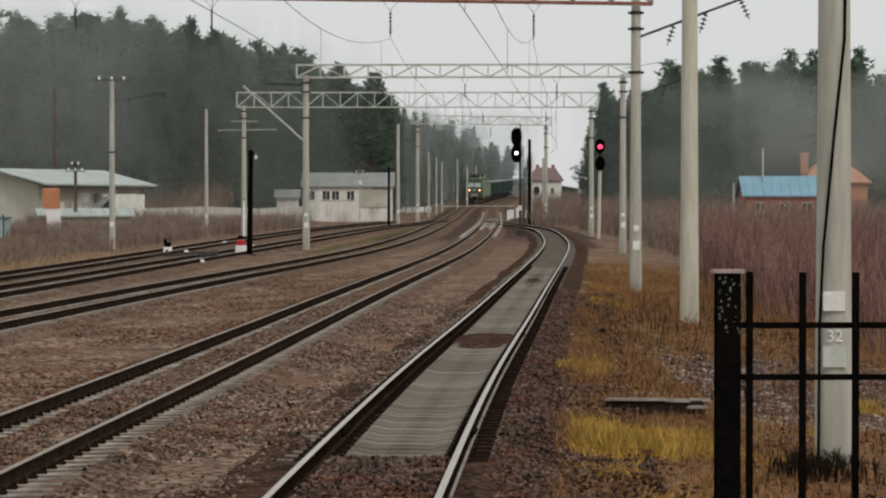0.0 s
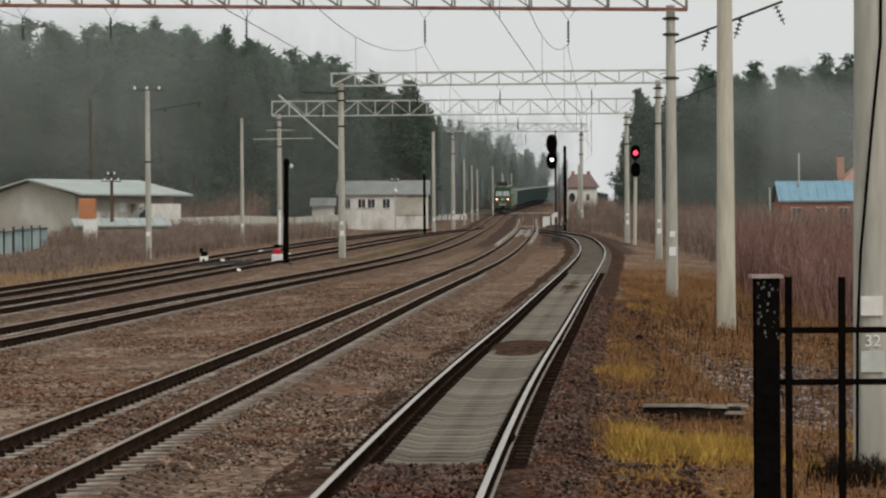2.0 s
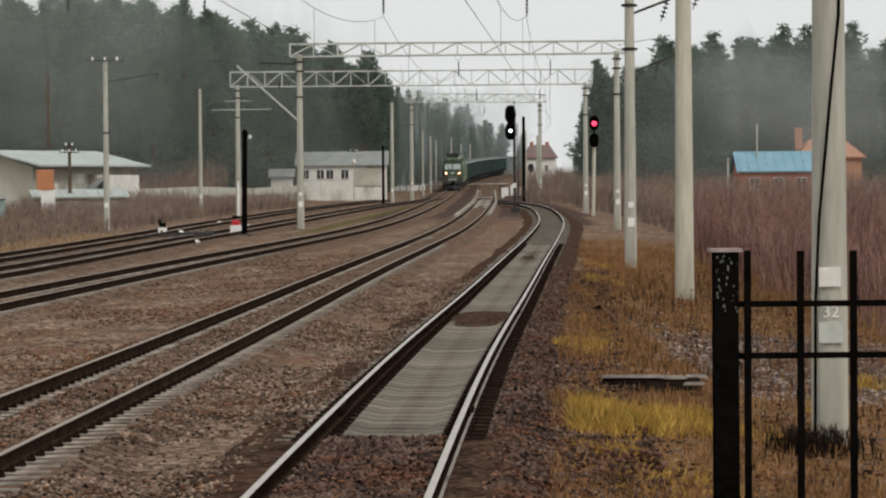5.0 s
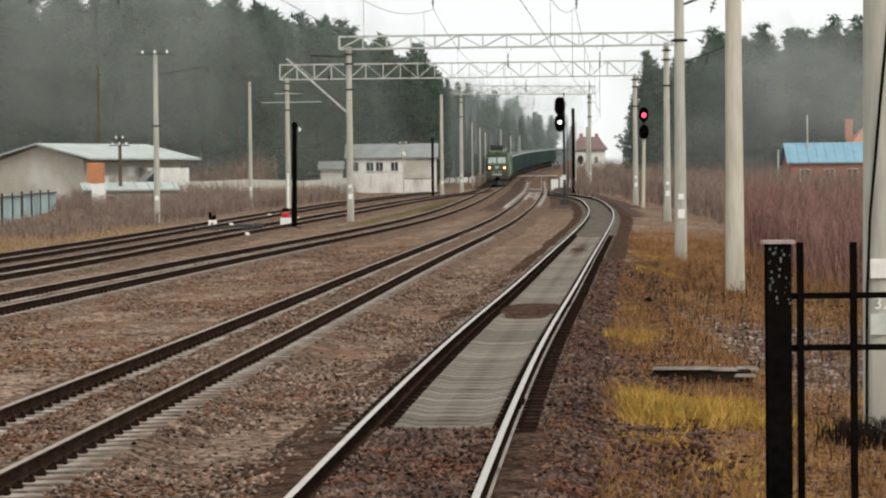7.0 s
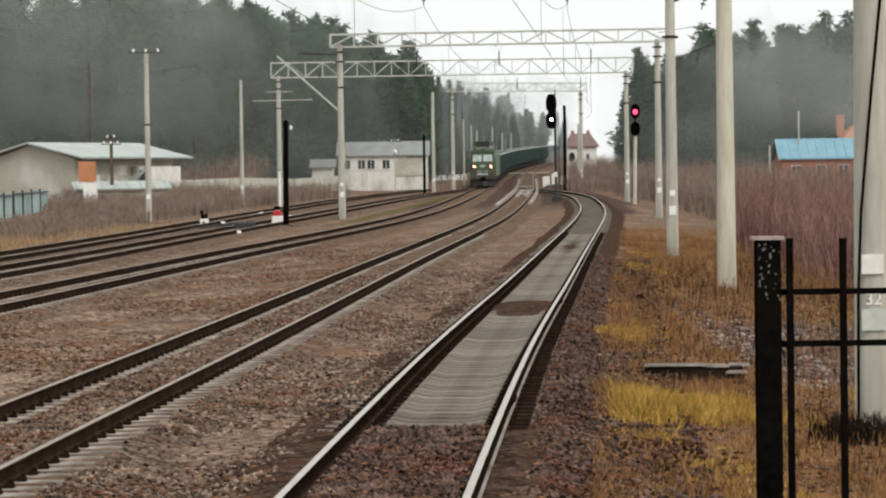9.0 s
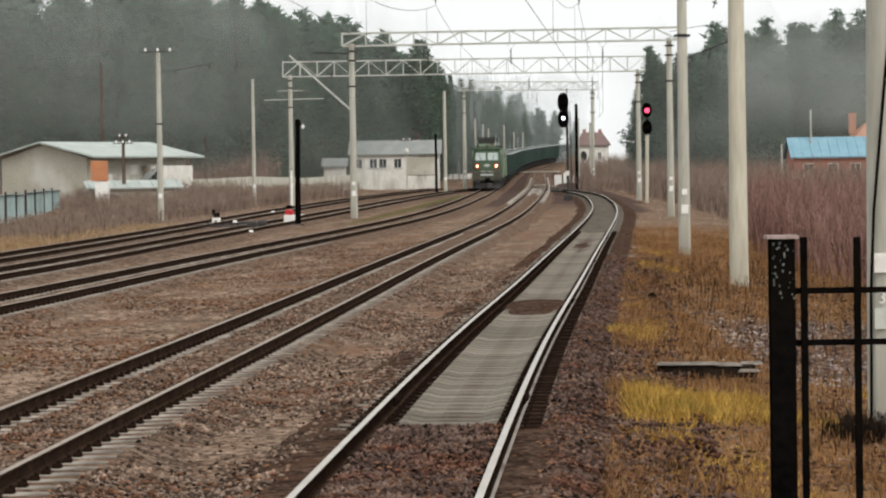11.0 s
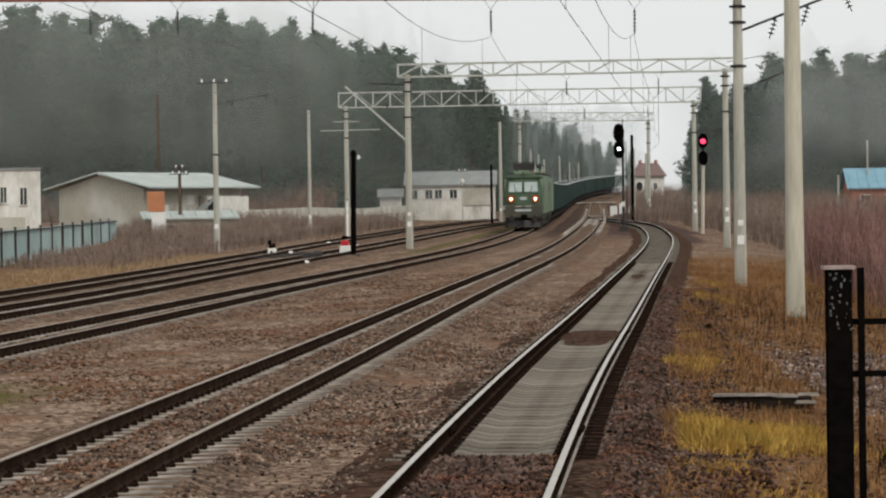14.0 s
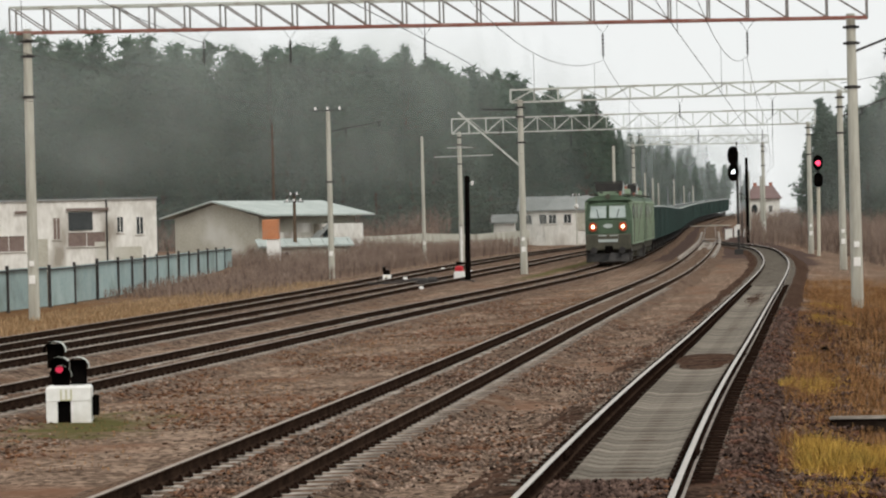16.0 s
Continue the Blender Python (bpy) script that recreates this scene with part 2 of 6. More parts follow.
# ---- mesh building ----
class Geo:
    """Collects boxes, tubes and sheets into one mesh with several materials."""

    def __init__(self, *mats):
        self.v, self.f, self.m, self.mats, self.smooth = [], [], [], list(mats), []

    def add(self, verts, faces, mi=0, smooth=False):
        o = len(self.v)
        self.v += [tuple(p) for p in verts]
        self.f += [tuple(i + o for i in q) for q in faces]
        self.m += [mi] * len(faces)
        self.smooth += [smooth] * len(faces)
        return self

    def box(self, c, s, mi=0, rz=0.0, top=(1, 1), chamfer=0.0):
        """A box at centre c with size s; top scales the upper face; chamfer cuts the upper edge."""
        x, y, z = (q / 2 for q in s)
        rings = [(-z, 1, 1)]
        if chamfer:
            rings += [(z - chamfer, top[0], top[1]), (z, top[0] - chamfer / x, top[1] - chamfer / y)]
        else:
            rings += [(z, *top)]
        ca, sa = math.cos(rz), math.sin(rz)
        vs = []
        for h, a, b in rings:
            for i, j in ((-1, -1), (1, -1), (1, 1), (-1, 1)):
                px, py = i * x * a, j * y * b
                vs.append((c[0] + px * ca - py * sa, c[1] + px * sa + py * ca, c[2] + h))
        fs = [(3, 2, 1, 0)]
        for k in range(len(rings) - 1):
            fs += [(4 * k + i, 4 * k + (i + 1) % 4, 4 * k + 4 + (i + 1) % 4, 4 * k + 4 + i) for i in range(4)]
        t = 4 * (len(rings) - 1)
        fs.append((t, t + 1, t + 2, t + 3))
        return self.add(vs, fs, mi)

    def tube(self, pts, radii, n=8, mi=0, caps=True, smooth=True):
        """A tube along points; radii one number or one each."""
        pts = [Vector(q) for q in pts]
        if not hasattr(radii, "__len__"):
            radii = [radii] * len(pts)
        radii = [float(q) for q in radii]
        vs, fs = [], []
        for i, q in enumerate(pts):
            d = (pts[min(i + 1, len(pts) - 1)] - pts[max(i - 1, 0)]).normalized()
            u = d.cross(Vector((0, 0, 1)) if abs(d.z) < 0.9 else Vector((0, 1, 0))).normalized()
            w = u.cross(d)
            vs += [q + radii[i] * (math.cos(2 * math.pi * k / n) * u + math.sin(2 * math.pi * k / n) * w) for k in range(n)]
        for i in range(len(pts) - 1):
            fs += [(i * n + k, i * n + (k + 1) % n, (i + 1) * n + (k + 1) % n, (i + 1) * n + k) for k in range(n)]
        self.add(vs, fs, mi, smooth)
        if caps:
            self.add(vs[:n], [tuple(range(n))], mi).add(vs[-n:], [tuple(reversed(range(n)))], mi)
        return self

    def bar(self, a, b, w, h=None, mi=0):
        """A straight bar of rectangular section from a to b."""
        a, b = Vector(a), Vector(b)
        d = (b - a).normalized()
        u = d.cross(Vector((0, 0, 1)) if abs(d.z) < 0.95 else Vector((0, 1, 0))).normalized()
        k = u.cross(d)
        u, k = u * w / 2, k * (h or w) / 2
        vs = [q + i * u + j * k for q in (a, b) for i, j in ((-1, -1), (1, -1), (1, 1), (-1, 1))]
        return self.add(vs, [(0, 1, 2, 3), (7, 6, 5, 4), (0, 4, 5, 1), (1, 5, 6, 2), (2, 6, 7, 3), (3, 7, 4, 0)], mi)

    def sweep(self, prof, pts, mi=0, closed=True, mats=None):
        """A profile of (sideways, up) carried along points in plan."""
        n, vs, fs, ms = len(prof), [], [], []
        for i, q in enumerate(pts):
            a, b = Vector(pts[max(i - 1, 0)]), Vector(pts[min(i + 1, len(pts) - 1)])
            d = (b - a).normalized()
            r = Vector((d.y, -d.x, 0)).normalized()
            vs += [Vector(q) + r * s + Vector((0, 0, u)) for s, u in prof]
        for i in range(len(pts) - 1):
            for k in range(n if closed else n - 1):
                fs.append((i * n + k, i * n + (k + 1) % n, (i + 1) * n + (k + 1) % n, (i + 1) * n + k))
                ms.append(mats[k] if mats else mi)
        o = len(self.m)
        self.add(vs, fs, mi)
        self.m[o:] = ms
        if closed:
            self.add(vs[:n], [tuple(range(n))], mi).add(vs[-n:], [tuple(reversed(range(n)))], mi)
        return self

    def mesh(self, name):
        me = bpy.data.meshes.new(name)
        me.from_pydata(self.v, [], self.f)
        for q in self.mats:
            me.materials.append(q)
        me.polygons.foreach_set("material_index", self.m)
        me.polygons.foreach_set("use_smooth", self.smooth)
        bm = bmesh.new()
        bm.from_mesh(me)
        bmesh.ops.recalc_face_normals(bm, faces=bm.faces)
        bm.to_mesh(me)
        bm.free()
        return me


def part(name, geo, parent, label=""):
    """One mesh under a thing or a part."""
    ob = new(name, geo.mesh(name) if isinstance(geo, Geo) else geo)
    ob.parent = parent
    return tagged(ob, label) if label else ob


def thing(name, label, category, m=None, group="", kind=""):
    ob = new(name)
    ob.empty_display_size = 0.2
    if m is not None:
        ob.matrix_world = m
    return tagged(ob, label, category, group, kind)


def solid(name, geo, label, category="", kind="", group="", m=None):
    ob = new(name, geo.mesh(name))
    if m is not None:
        ob.matrix_world = m
    return tagged(ob, label, category, group, kind)


def stuff_mesh(name, verts, faces, material, label, category):
    me = bpy.data.meshes.new(name)
    me.vertices.add(len(verts))
    me.vertices.foreach_set("co", np.asarray(verts, np.float32).ravel())
    k = faces.shape[1]
    me.loops.add(faces.size)
    me.loops.foreach_set("vertex_index", faces.astype(np.int32).ravel())
    me.polygons.add(len(faces))
    me.polygons.foreach_set("loop_start", np.arange(0, faces.size, k, dtype=np.int32))
    me.materials.append(material)
    me.update(calc_edges=True)
    me.validate()
    return tagged(new(name, me), label, category, kind="stuff")


# ---- the lie of the land: level near the platform, then a long climb ----
def rise(y):
    if y < 60:
        return 0.0
    f = min(max((y - 210) / 150, 0.0), 1.0)
    return 4.06e-4 * (min(y, 520) - 60) ** 1.55 + min(max(0, y - 520), 120) * 0.0183 - DIP * f * f * (3 - 2 * f)


def rise_np(y):
    f = np.clip((y - 210) / 150, 0, 1)
    return np.where(y < 60, 0, 4.06e-4 * np.clip(y - 60, 0, 460) ** 1.55 + np.clip(y - 520, 0, 120) * 0.0183 - DIP * f * f * (3 - 2 * f))


DIP = 0.6


class Spline:
    """A natural cubic x(y) through a few stations."""

    def __init__(self, pts):
        self.y, self.x = np.array([q[0] for q in pts], float), np.array([q[1] for q in pts], float)
        n, h = len(pts), np.diff(self.y)
        a, r = np.eye(n), np.zeros(n)
        for i in range(1, n - 1):
            a[i, i - 1:i + 2] = h[i - 1], 2 * (h[i - 1] + h[i]), h[i]
            r[i] = 6 * ((self.x[i + 1] - self.x[i]) / h[i] - (self.x[i] - self.x[i - 1]) / h[i - 1])
        self.k = np.linalg.solve(a, r)

    def __call__(self, y):
        y = np.asarray(y, float)
        i = np.clip(np.searchsorted(self.y, y) - 1, 0, len(self.y) - 2)
        h = self.y[i + 1] - self.y[i]
        a, b = (self.y[i + 1] - y) / h, (y - self.y[i]) / h
        return a * self.x[i] + b * self.x[i + 1] + ((a ** 3 - a) * self.k[i] + (b ** 3 - b) * self.k[i + 1]) * h * h / 6


MAIN = Spline([(-30, -3.1), (0, -1.85), (23, -0.86), (41, 0.03), (58, 1.03), (92, 3.08), (137, 5.87), (168, 7.5), (200, 8.5), (222, 8.75), (240, 8.35), (258, 7.4), (280, 6.3), (305, 5.85)])
SECOND = Spline([(-30, -7.1), (0, -6.2), (26, -5.26), (43, -4.52), (68, -3.5), (87, -2.6), (108, -1.46), (140, 0.35), (165, 1.5), (203, 2.95), (259, 4.65), (330, 6.3), (408, 7.9), (480, 10.0), (560, 15), (640, 22)])
THIRD = Spline([(-30, -15.2), (20, -13.3), (61, -11.37), (84, -10.0), (109, -8.05), (144, -5.1), (170, -3.5), (200, -2.2), (242, -0.9), (274, -0.25), (327, 0.95), (365, 1.8), (425, 3.5), (484, 6.0), (560, 11.4), (640, 18.5), (760, 31), (900, 46), (1050, 62)])
FOURTH = Spline([(-30, -19.4), (60, -16.3), (83, -15), (98, -14.35), (118, -13.5), (137, -12.5), (160, -11.1), (185, -9.5), (210, -7.8), (235, -6.0), (260, -4.0), (285, -1.9), (310, 0.0)])
FIFTH = Spline([(-30, -23), (60, -19.3), (98, -17.9), (124, -16.95), (143, -16.3), (165, -15.5), (195, -13.9), (229, -11.6), (262, -9.0), (300, -6.0)])


def on(track, y, off=0.0, up=0.0):
    """A place on a track: sideways off its axis and up from the rail tops."""
    x, d = float(track(y)), float(track(y + 0.5) - track(y - 0.5))
    n = math.hypot(1, d)
    return Vector((x + off / n, y - off * d / n, rise(y) + up))


# ---- ground ----
def ground_material():
    """Gravel near the tracks, dry grass on the verges, mixed by noise along a painted border."""
    m = mat("ground_soil", (0.086, 0.057, 0.041), (0.25, 0.180, 0.133), 1.6, 4, 0.97, bump=0.9, third=(0.155, 0.086, 0.056), pebbles=11)
    n, l = m.node_tree.nodes, m.node_tree.links
    bs = n["Principled BSDF"]
    old = bs.inputs["Base Color"].links[0].from_socket
    at = n.new("ShaderNodeAttribute")
    at.attribute_name = "cover"
    sep = n.new("ShaderNodeSeparateColor")
    l.new(at.outputs["Color"], sep.inputs[0])
    co = n.new("ShaderNodeTexCoord")
    t = n.new("ShaderNodeTexNoise")
    t.inputs["Scale"].default_value, t.inputs["Detail"].default_value = 1.1, 8
    l.new(co.outputs["Object"], t.inputs["Vector"])
    fine = n.new("ShaderNodeTexNoise")
    fine.inputs["Scale"].default_value, fine.inputs["Detail"].default_value = 7, 6
    l.new(co.outputs["Object"], fine.inputs["Vector"])

    def blend(channel, a, b, src, lo, hi):
        r = n.new("ShaderNodeMapRange")
        r.inputs["From Min"].default_value, r.inputs["From Max"].default_value = lo, hi
        add = n.new("ShaderNodeMath")
        add.operation = "ADD"
        l.new(sep.outputs[channel], add.inputs[0])
        l.new(t.outputs[0], add.inputs[1])
        l.new(add.outputs[0], r.inputs[0])
        c = n.new("ShaderNodeMixRGB")
        l.new(fine.outputs[0], c.inputs[0])
        c.inputs[1].default_value, c.inputs[2].default_value = (*a, 1), (*b, 1)
        q = n.new("ShaderNodeMixRGB")
        l.new(r.outputs[0], q.inputs[0])
        l.new(src, q.inputs[1])
        l.new(c.outputs[0], q.inputs[2])
        return q.outputs[0]

    col = blend(0, (0.056, 0.031, 0.018), (0.27, 0.152, 0.072), old, 0.85, 1.15)   # dry grass
    col = blend(1, (0.030, 0.020, 0.017), (0.125, 0.088, 0.074), col, 0.85, 1.15)    # dark gravel
    col = blend(2, (0.06, 0.058, 0.022), (0.12, 0.105, 0.045), col, 0.85, 1.15)     # moss and green
    l.new(col, bs.inputs["Base Color"])
    return m


def bumps(x, y):
    """Unevenness of the ground, in metres."""
    b = np.zeros_like(x)
    for k, (i, j, p, a) in enumerate(((0.9, 0.35, 0.3, 0.02), (2.3, 1.1, 1.7, 0.015), (0.31, 0.12, 2.2, 0.03), (4.1, 2.9, 0.9, 0.01), (1.3, 5.2, 4.0, 0.01))):
        b += a * np.sin(i * x + 1.3 * np.sin(0.21 * y + k) + p) * np.cos(j * y + 0.9 * np.sin(0.37 * x + p))
    return b


def build_ground():
    ys = np.concatenate([np.arange(-120, 15, 5.0), np.arange(15, 80, 0.3), np.arange(80, 300, 1.0), np.arange(300, 720, 6.0), np.arange(720, 4200, 120.0)])
    xs = np.concatenate([-np.geomspace(2400, 62, 26), np.arange(-60, -15, 1.0), np.arange(-15, 9.5, 0.3), np.arange(9.5, 60, 1.0), np.geomspace(62, 2400, 26)])
    X, Y = np.meshgrid(xs, ys)
    Z = rise_np(Y) - 0.40
    bump = bumps(X, Y)
    m, s, t3, t4 = MAIN(np.clip(Y, -30, 305)), SECOND(np.clip(Y, -30, 640)), THIRD(np.clip(Y, -30, 900)), FOURTH(np.clip(Y, -30, 310))
    right = np.where(Y < 222, MAIN(np.clip(Y, -30, 222)), 9 + 0 * Y)
    fl = FIFTH(np.clip(Y, -30, 300))
    Z += 0.08 * np.clip(X - fl + 3.5, 0, 1) * np.clip((right + 3.2 - X) / 1.4, 0, 1) + bump
    Z -= 0.25 * np.clip((X - right - 2.6) / 4, 0, 1) * (Y < 260)       # verge falls away a little
    Z += 0.9 * np.clip((fl - 6 - X) / 14, 0, 1) ** 2 * np.clip((Y - 120) / 80, 0, 1)  # bank towards the sheds
    # cover: R grass, G dark gravel, B green
    R = 0.8 * np.clip((X - right - 1.75) / 0.5, 0, 1) + 0.7 * np.clip((fl - 2.5 - X) / 0.8, 0, 1)
    R *= 1 - 0.7 * np.clip((Y - 105) / 50, 0, 1)
    G = np.clip((2.05 - (X - right)) / 0.35, 0, 1) * (X > right - 1.5)
    G += 0.95 * np.exp(-((X - 6.8) / 2.6) ** 4 - ((Y - 47) / 9.5) ** 4)   # bare stony patch on the verge
    G += 0.8 * np.clip((Y - 150) / 60, 0, 1) * ((X > t3 - 3) & (X < right + 3))
    G += 0.35 * np.clip((Y - 130) / 60, 0, 1) * (X > right + 1.5)
    B = np.clip(1 - np.abs(X - (t3 + t4) / 2) / 1.4, 0, 1) * np.clip((Y - 120) / 40, 0, 1) * 0.75
    B += 0.65 * np.exp(-((X + 9.4) / 1.8) ** 2 - ((Y - 41) / 4.5) ** 2)
    ny, nx = X.shape
    verts = np.stack([X, Y, Z], -1).reshape(-1, 3)
    i = np.arange(ny * nx).reshape(ny, nx)
    faces = np.stack([i[:-1, :-1], i[:-1, 1:], i[1:, 1:], i[1:, :-1]], -1).reshape(-1, 4)
    ob = stuff_mesh("ground", verts, faces, ground_material(), "brown gravel and dry grass ground along the railway", "ground")
    ob["kind"] = "structure"
    at = ob.data.color_attributes.new("cover", "FLOAT_COLOR", "POINT")
    at.data.foreach_set("color", np.stack([R, G, B, np.ones_like(R)], -1).astype(np.float32).ravel())
    ob.data.polygons.foreach_set("use_smooth", [True] * len(faces))


build_ground()

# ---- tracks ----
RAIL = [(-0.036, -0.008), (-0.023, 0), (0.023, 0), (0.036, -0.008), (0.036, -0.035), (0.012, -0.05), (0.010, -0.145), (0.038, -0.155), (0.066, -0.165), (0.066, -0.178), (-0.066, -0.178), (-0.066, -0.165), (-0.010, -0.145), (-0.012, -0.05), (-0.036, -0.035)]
# outer toe drawn pale as if skylit, web and inner foot dark
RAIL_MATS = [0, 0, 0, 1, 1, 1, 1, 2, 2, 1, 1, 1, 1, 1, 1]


def sleeper_mesh(material, dark_seats):
    """Prestressed concrete sleeper, lower in the middle, with two fastenings on each rail seat; optionally dark pads
    for stain and rail shade, and low outer clips.
    """
    g = Geo(material, RUST_AND_SHADE)
    st = [(-1.35, -0.03), (-1.3, 0.0), (-0.5, 0.0), (-0.35, -0.035), (0.35, -0.035), (0.5, 0.0), (1.3, 0.0), (1.35, -0.03)]
    vs, fs = [], []
    for x, z in st:
        vs += [(x, -0.15, -0.2), (x, -0.125, z - 0.015), (x, -0.11, z), (x, 0.11, z), (x, 0.125, z - 0.015), (x, 0.15, -0.2)]
    for i in range(len(st) - 1):
        fs += [(6 * i + k, 6 * i + k + 1, 6 * i + k + 7, 6 * i + k + 6) for k in range(5)]
    fs += [tuple(range(6)), tuple(reversed(range(6 * len(st) - 6, 6 * len(st))))]
    g.add(vs, fs)
    for x in (-0.795, 0.795):
        if dark_seats:
            # dark pad: seat stain plus the shadow beside the rail, put into colour
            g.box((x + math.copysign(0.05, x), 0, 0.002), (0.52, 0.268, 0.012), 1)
        for q in (-1, 1):
            h = 0.016 if dark_seats and q * x > 0 else 0.05
            g.box((x + q * 0.115, 0, h * 0.4), (0.09, 0.12, h), 1, top=(0.7, 0.8))
            g.box((x + q * 0.125, 0, h * 1.1), (0.03, 0.03, h * 0.8), 1)
    return g.mesh("sleeper")


SLEEPER_PLAIN = sleeper_mesh(SLEEPER_PALE, False)
SLEEPER_DARK_SEATS = sleeper_mesh(SLEEPER, True)


def bed_profile(y, kind):
    """Ballast between and beside the rails, heights below the rail tops."""
    if kind == "main":
        bare = min(max((y - 28.3) / 0.5, 0), 1) * (1 - max(0, 1 - abs(y - 56.5) / 3.5) ** 0.5)
        if y > 72:
            bare *= 0.88 + 0.12 * math.sin(y * 0.17)
        c = -0.15 - 0.10 * bare
        end = -0.165 - 0.035 * min(max((y - 28.3) / 0.5, 0), 1)
        return [(-2.6, -0.46), (-1.9, -0.33), (-1.4, -0.18), (-1.12, end), (-0.93, end), (-0.7, min(-0.2, c)), (-0.5, c - 0.01), (0, c), (0.5, c - 0.01), (0.7, min(-0.2, c)), (0.93, end), (1.12, end), (1.4, -0.165), (1.9, -0.33), (2.6, -0.46)]
    return [(-2.6, -0.46), (-1.9, -0.33), (-1.34, -0.187), (-1.08, -0.188), (-0.93, -0.192), (-0.7, -0.19), (-0.45, -0.188), (0, -0.165), (0.45, -0.166), (0.7, -0.18), (0.93, -0.192), (1.08, -0.188), (1.34, -0.187), (1.9, -0.33), (2.6, -0.46)]


def build_track(track, y0, y1, sleepers_to, kind, label):
    tr = thing("railway_track", label, "railway track", group="tracks of the station", kind="structure")
    ys = np.concatenate([np.arange(y0, min(90, y1), 1.0), np.arange(90, y1, 3.0)]) if y0 < 90 else np.arange(y0, y1, 3.0)
    for off in (-0.795, 0.795):
        g = Geo(STEEL_TOP if kind == "main" else STEEL_BROWN, RUST_AND_SHADE if kind == "main" else RUST_BROWN, RAIL_FOOT if kind == "main" and off > 0 else RUST_BROWN).sweep(RAIL, [on(track, y, off) for y in ys], 1, True, RAIL_MATS)
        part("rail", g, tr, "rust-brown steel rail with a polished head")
        for k in range(4 if kind == "main" else 0):  # fishplates at the rail joints
            q = on(track, 31.6 + 25 * k, off)
            d = on(track, 32.6 + 25 * k, off) - q
            fp = Geo(RUST_AND_SHADE)
            for e in (-1, 1):
                fp.box((e * 0.034, 0, -0.095), (0.036, 0.78, 0.10), chamfer=0.008)
                for b in (-0.3, -0.1, 0.1, 0.3):
                    fp.tube([(e * 0.05, b, -0.095), (e * 0.085, b, -0.095)], 0.02, 6)
            part("fishplate", fp, tr, "bolted dark fishplates at a rail joint").matrix_local = Matrix.LocRotScale(q, Euler((0, 0, math.atan2(-d.x, d.y))), None)
    bed = Geo(BALLAST_DARK if kind == "main" else BALLAST)
    yb = np.concatenate([np.arange(y0, 18, 2.0), np.arange(18, min(80, y1), 0.35), np.arange(80, y1, 2.0)])
    rows = []
    for y in yb:
        for o, h in bed_profile(y, kind):
            q = on(track, y, o, h)
            rough = 0.2 if 0.6 < abs(o) < 1.36 else 1.0
            q.z += rough * (0.018 * noise.noise(q * 3.1) + 0.012 * noise.noise(q * 9.0))
            rows.append(q)
    n = 15
    bed.add(rows, [(i * n + k, i * n + k + 1, i * n + k + n + 1, i * n + k + n) for i in range(len(yb) - 1) for k in range(n - 1)], 0, True)
    part("ballast_bed", bed, tr, "brown gravel ballast littered with leaves")
    far, y, count = Geo(SLEEPER if kind == "main" else SLEEPER_PALE), y0 + 0.2, 0
    rng = random.Random(int(y1 * 7))
    while y < min(y1, 300):
        if 20 < y < sleepers_to and count < 290:
            a = on(track, y + 0.3)
            b = on(track, y - 0.3)
            s = part("sleeper", SLEEPER_DARK_SEATS if kind == "main" else SLEEPER_PLAIN, tr)
            q = on(track, y, 0, (-0.192 if kind == "main" else -0.183) + rng.uniform(-0.004, 0.003))
            s.matrix_local = Matrix.LocRotScale(q, Euler((0, 0, math.atan2(a.y - b.y, a.x - b.x) - math.pi / 2 + rng.uniform(-0.008, 0.008))), None)
            count += 1
        else:
            q = on(track, y, 0, -0.29)
            far.box(q, (2.7, 0.26, 0.2), 0, top=(1, 0.85))
        y += 0.51
    if far.v:
        tagged(part("sleepers_far", far, tr), kind="stuff")
    return tr


build_track(MAIN, -29, 305, 120, "main", "railway track with exposed concrete sleepers curving away")
build_track(SECOND, -29, 640, 120, "filled", "railway track with gravel between its rusty rails")
build_track(THIRD, -29, 1000, 110, "filled", "railway track that carries the goods train")
build_track(FOURTH, -29, 310, 90, "filled", "siding track with rusty rails")
build_track(FIFTH, -29, 300, 80, "filled", "outer siding track beside the dry bank")


# ---- overhead line: portals, masts, wires ----
def post_geo(h, r0, r1, material=CONCRETE, bands=()):
    g = Geo(material)
    zs = np.linspace(-0.6, h, 7)
    g.tube([(0, 0, z) for z in zs], [r0 + (r1 - r0) * max(z, 0) / h for z in zs], 14)
    return g


def band(parent, z, r):
    g = Geo(DARKSTEEL).tube([(0, 0, z - 0.06), (0, 0, z + 0.06)], r + 0.025, 14)
    for s in (-1, 1):
        g.box((s * (r + 0.06), 0, z), (0.12, 0.05, 0.09))
    ob = part("clamp_band", g, parent)
    return ob


def insulator(n=4, r=0.13, pitch=0.13):
    """A string of disc insulators hanging from its top."""
    g = Geo(DARKSTEEL)
    g.tube([(0, 0, 0), (0, 0, -pitch * (n + 1))], 0.02, 6)
    for i in range(n):
        z = -pitch * (i + 0.8)
        g.tube([(0, 0, z + 0.04), (0, 0, z), (0, 0, z - 0.03)], [0.04, r, 0.05], 8)
    return g


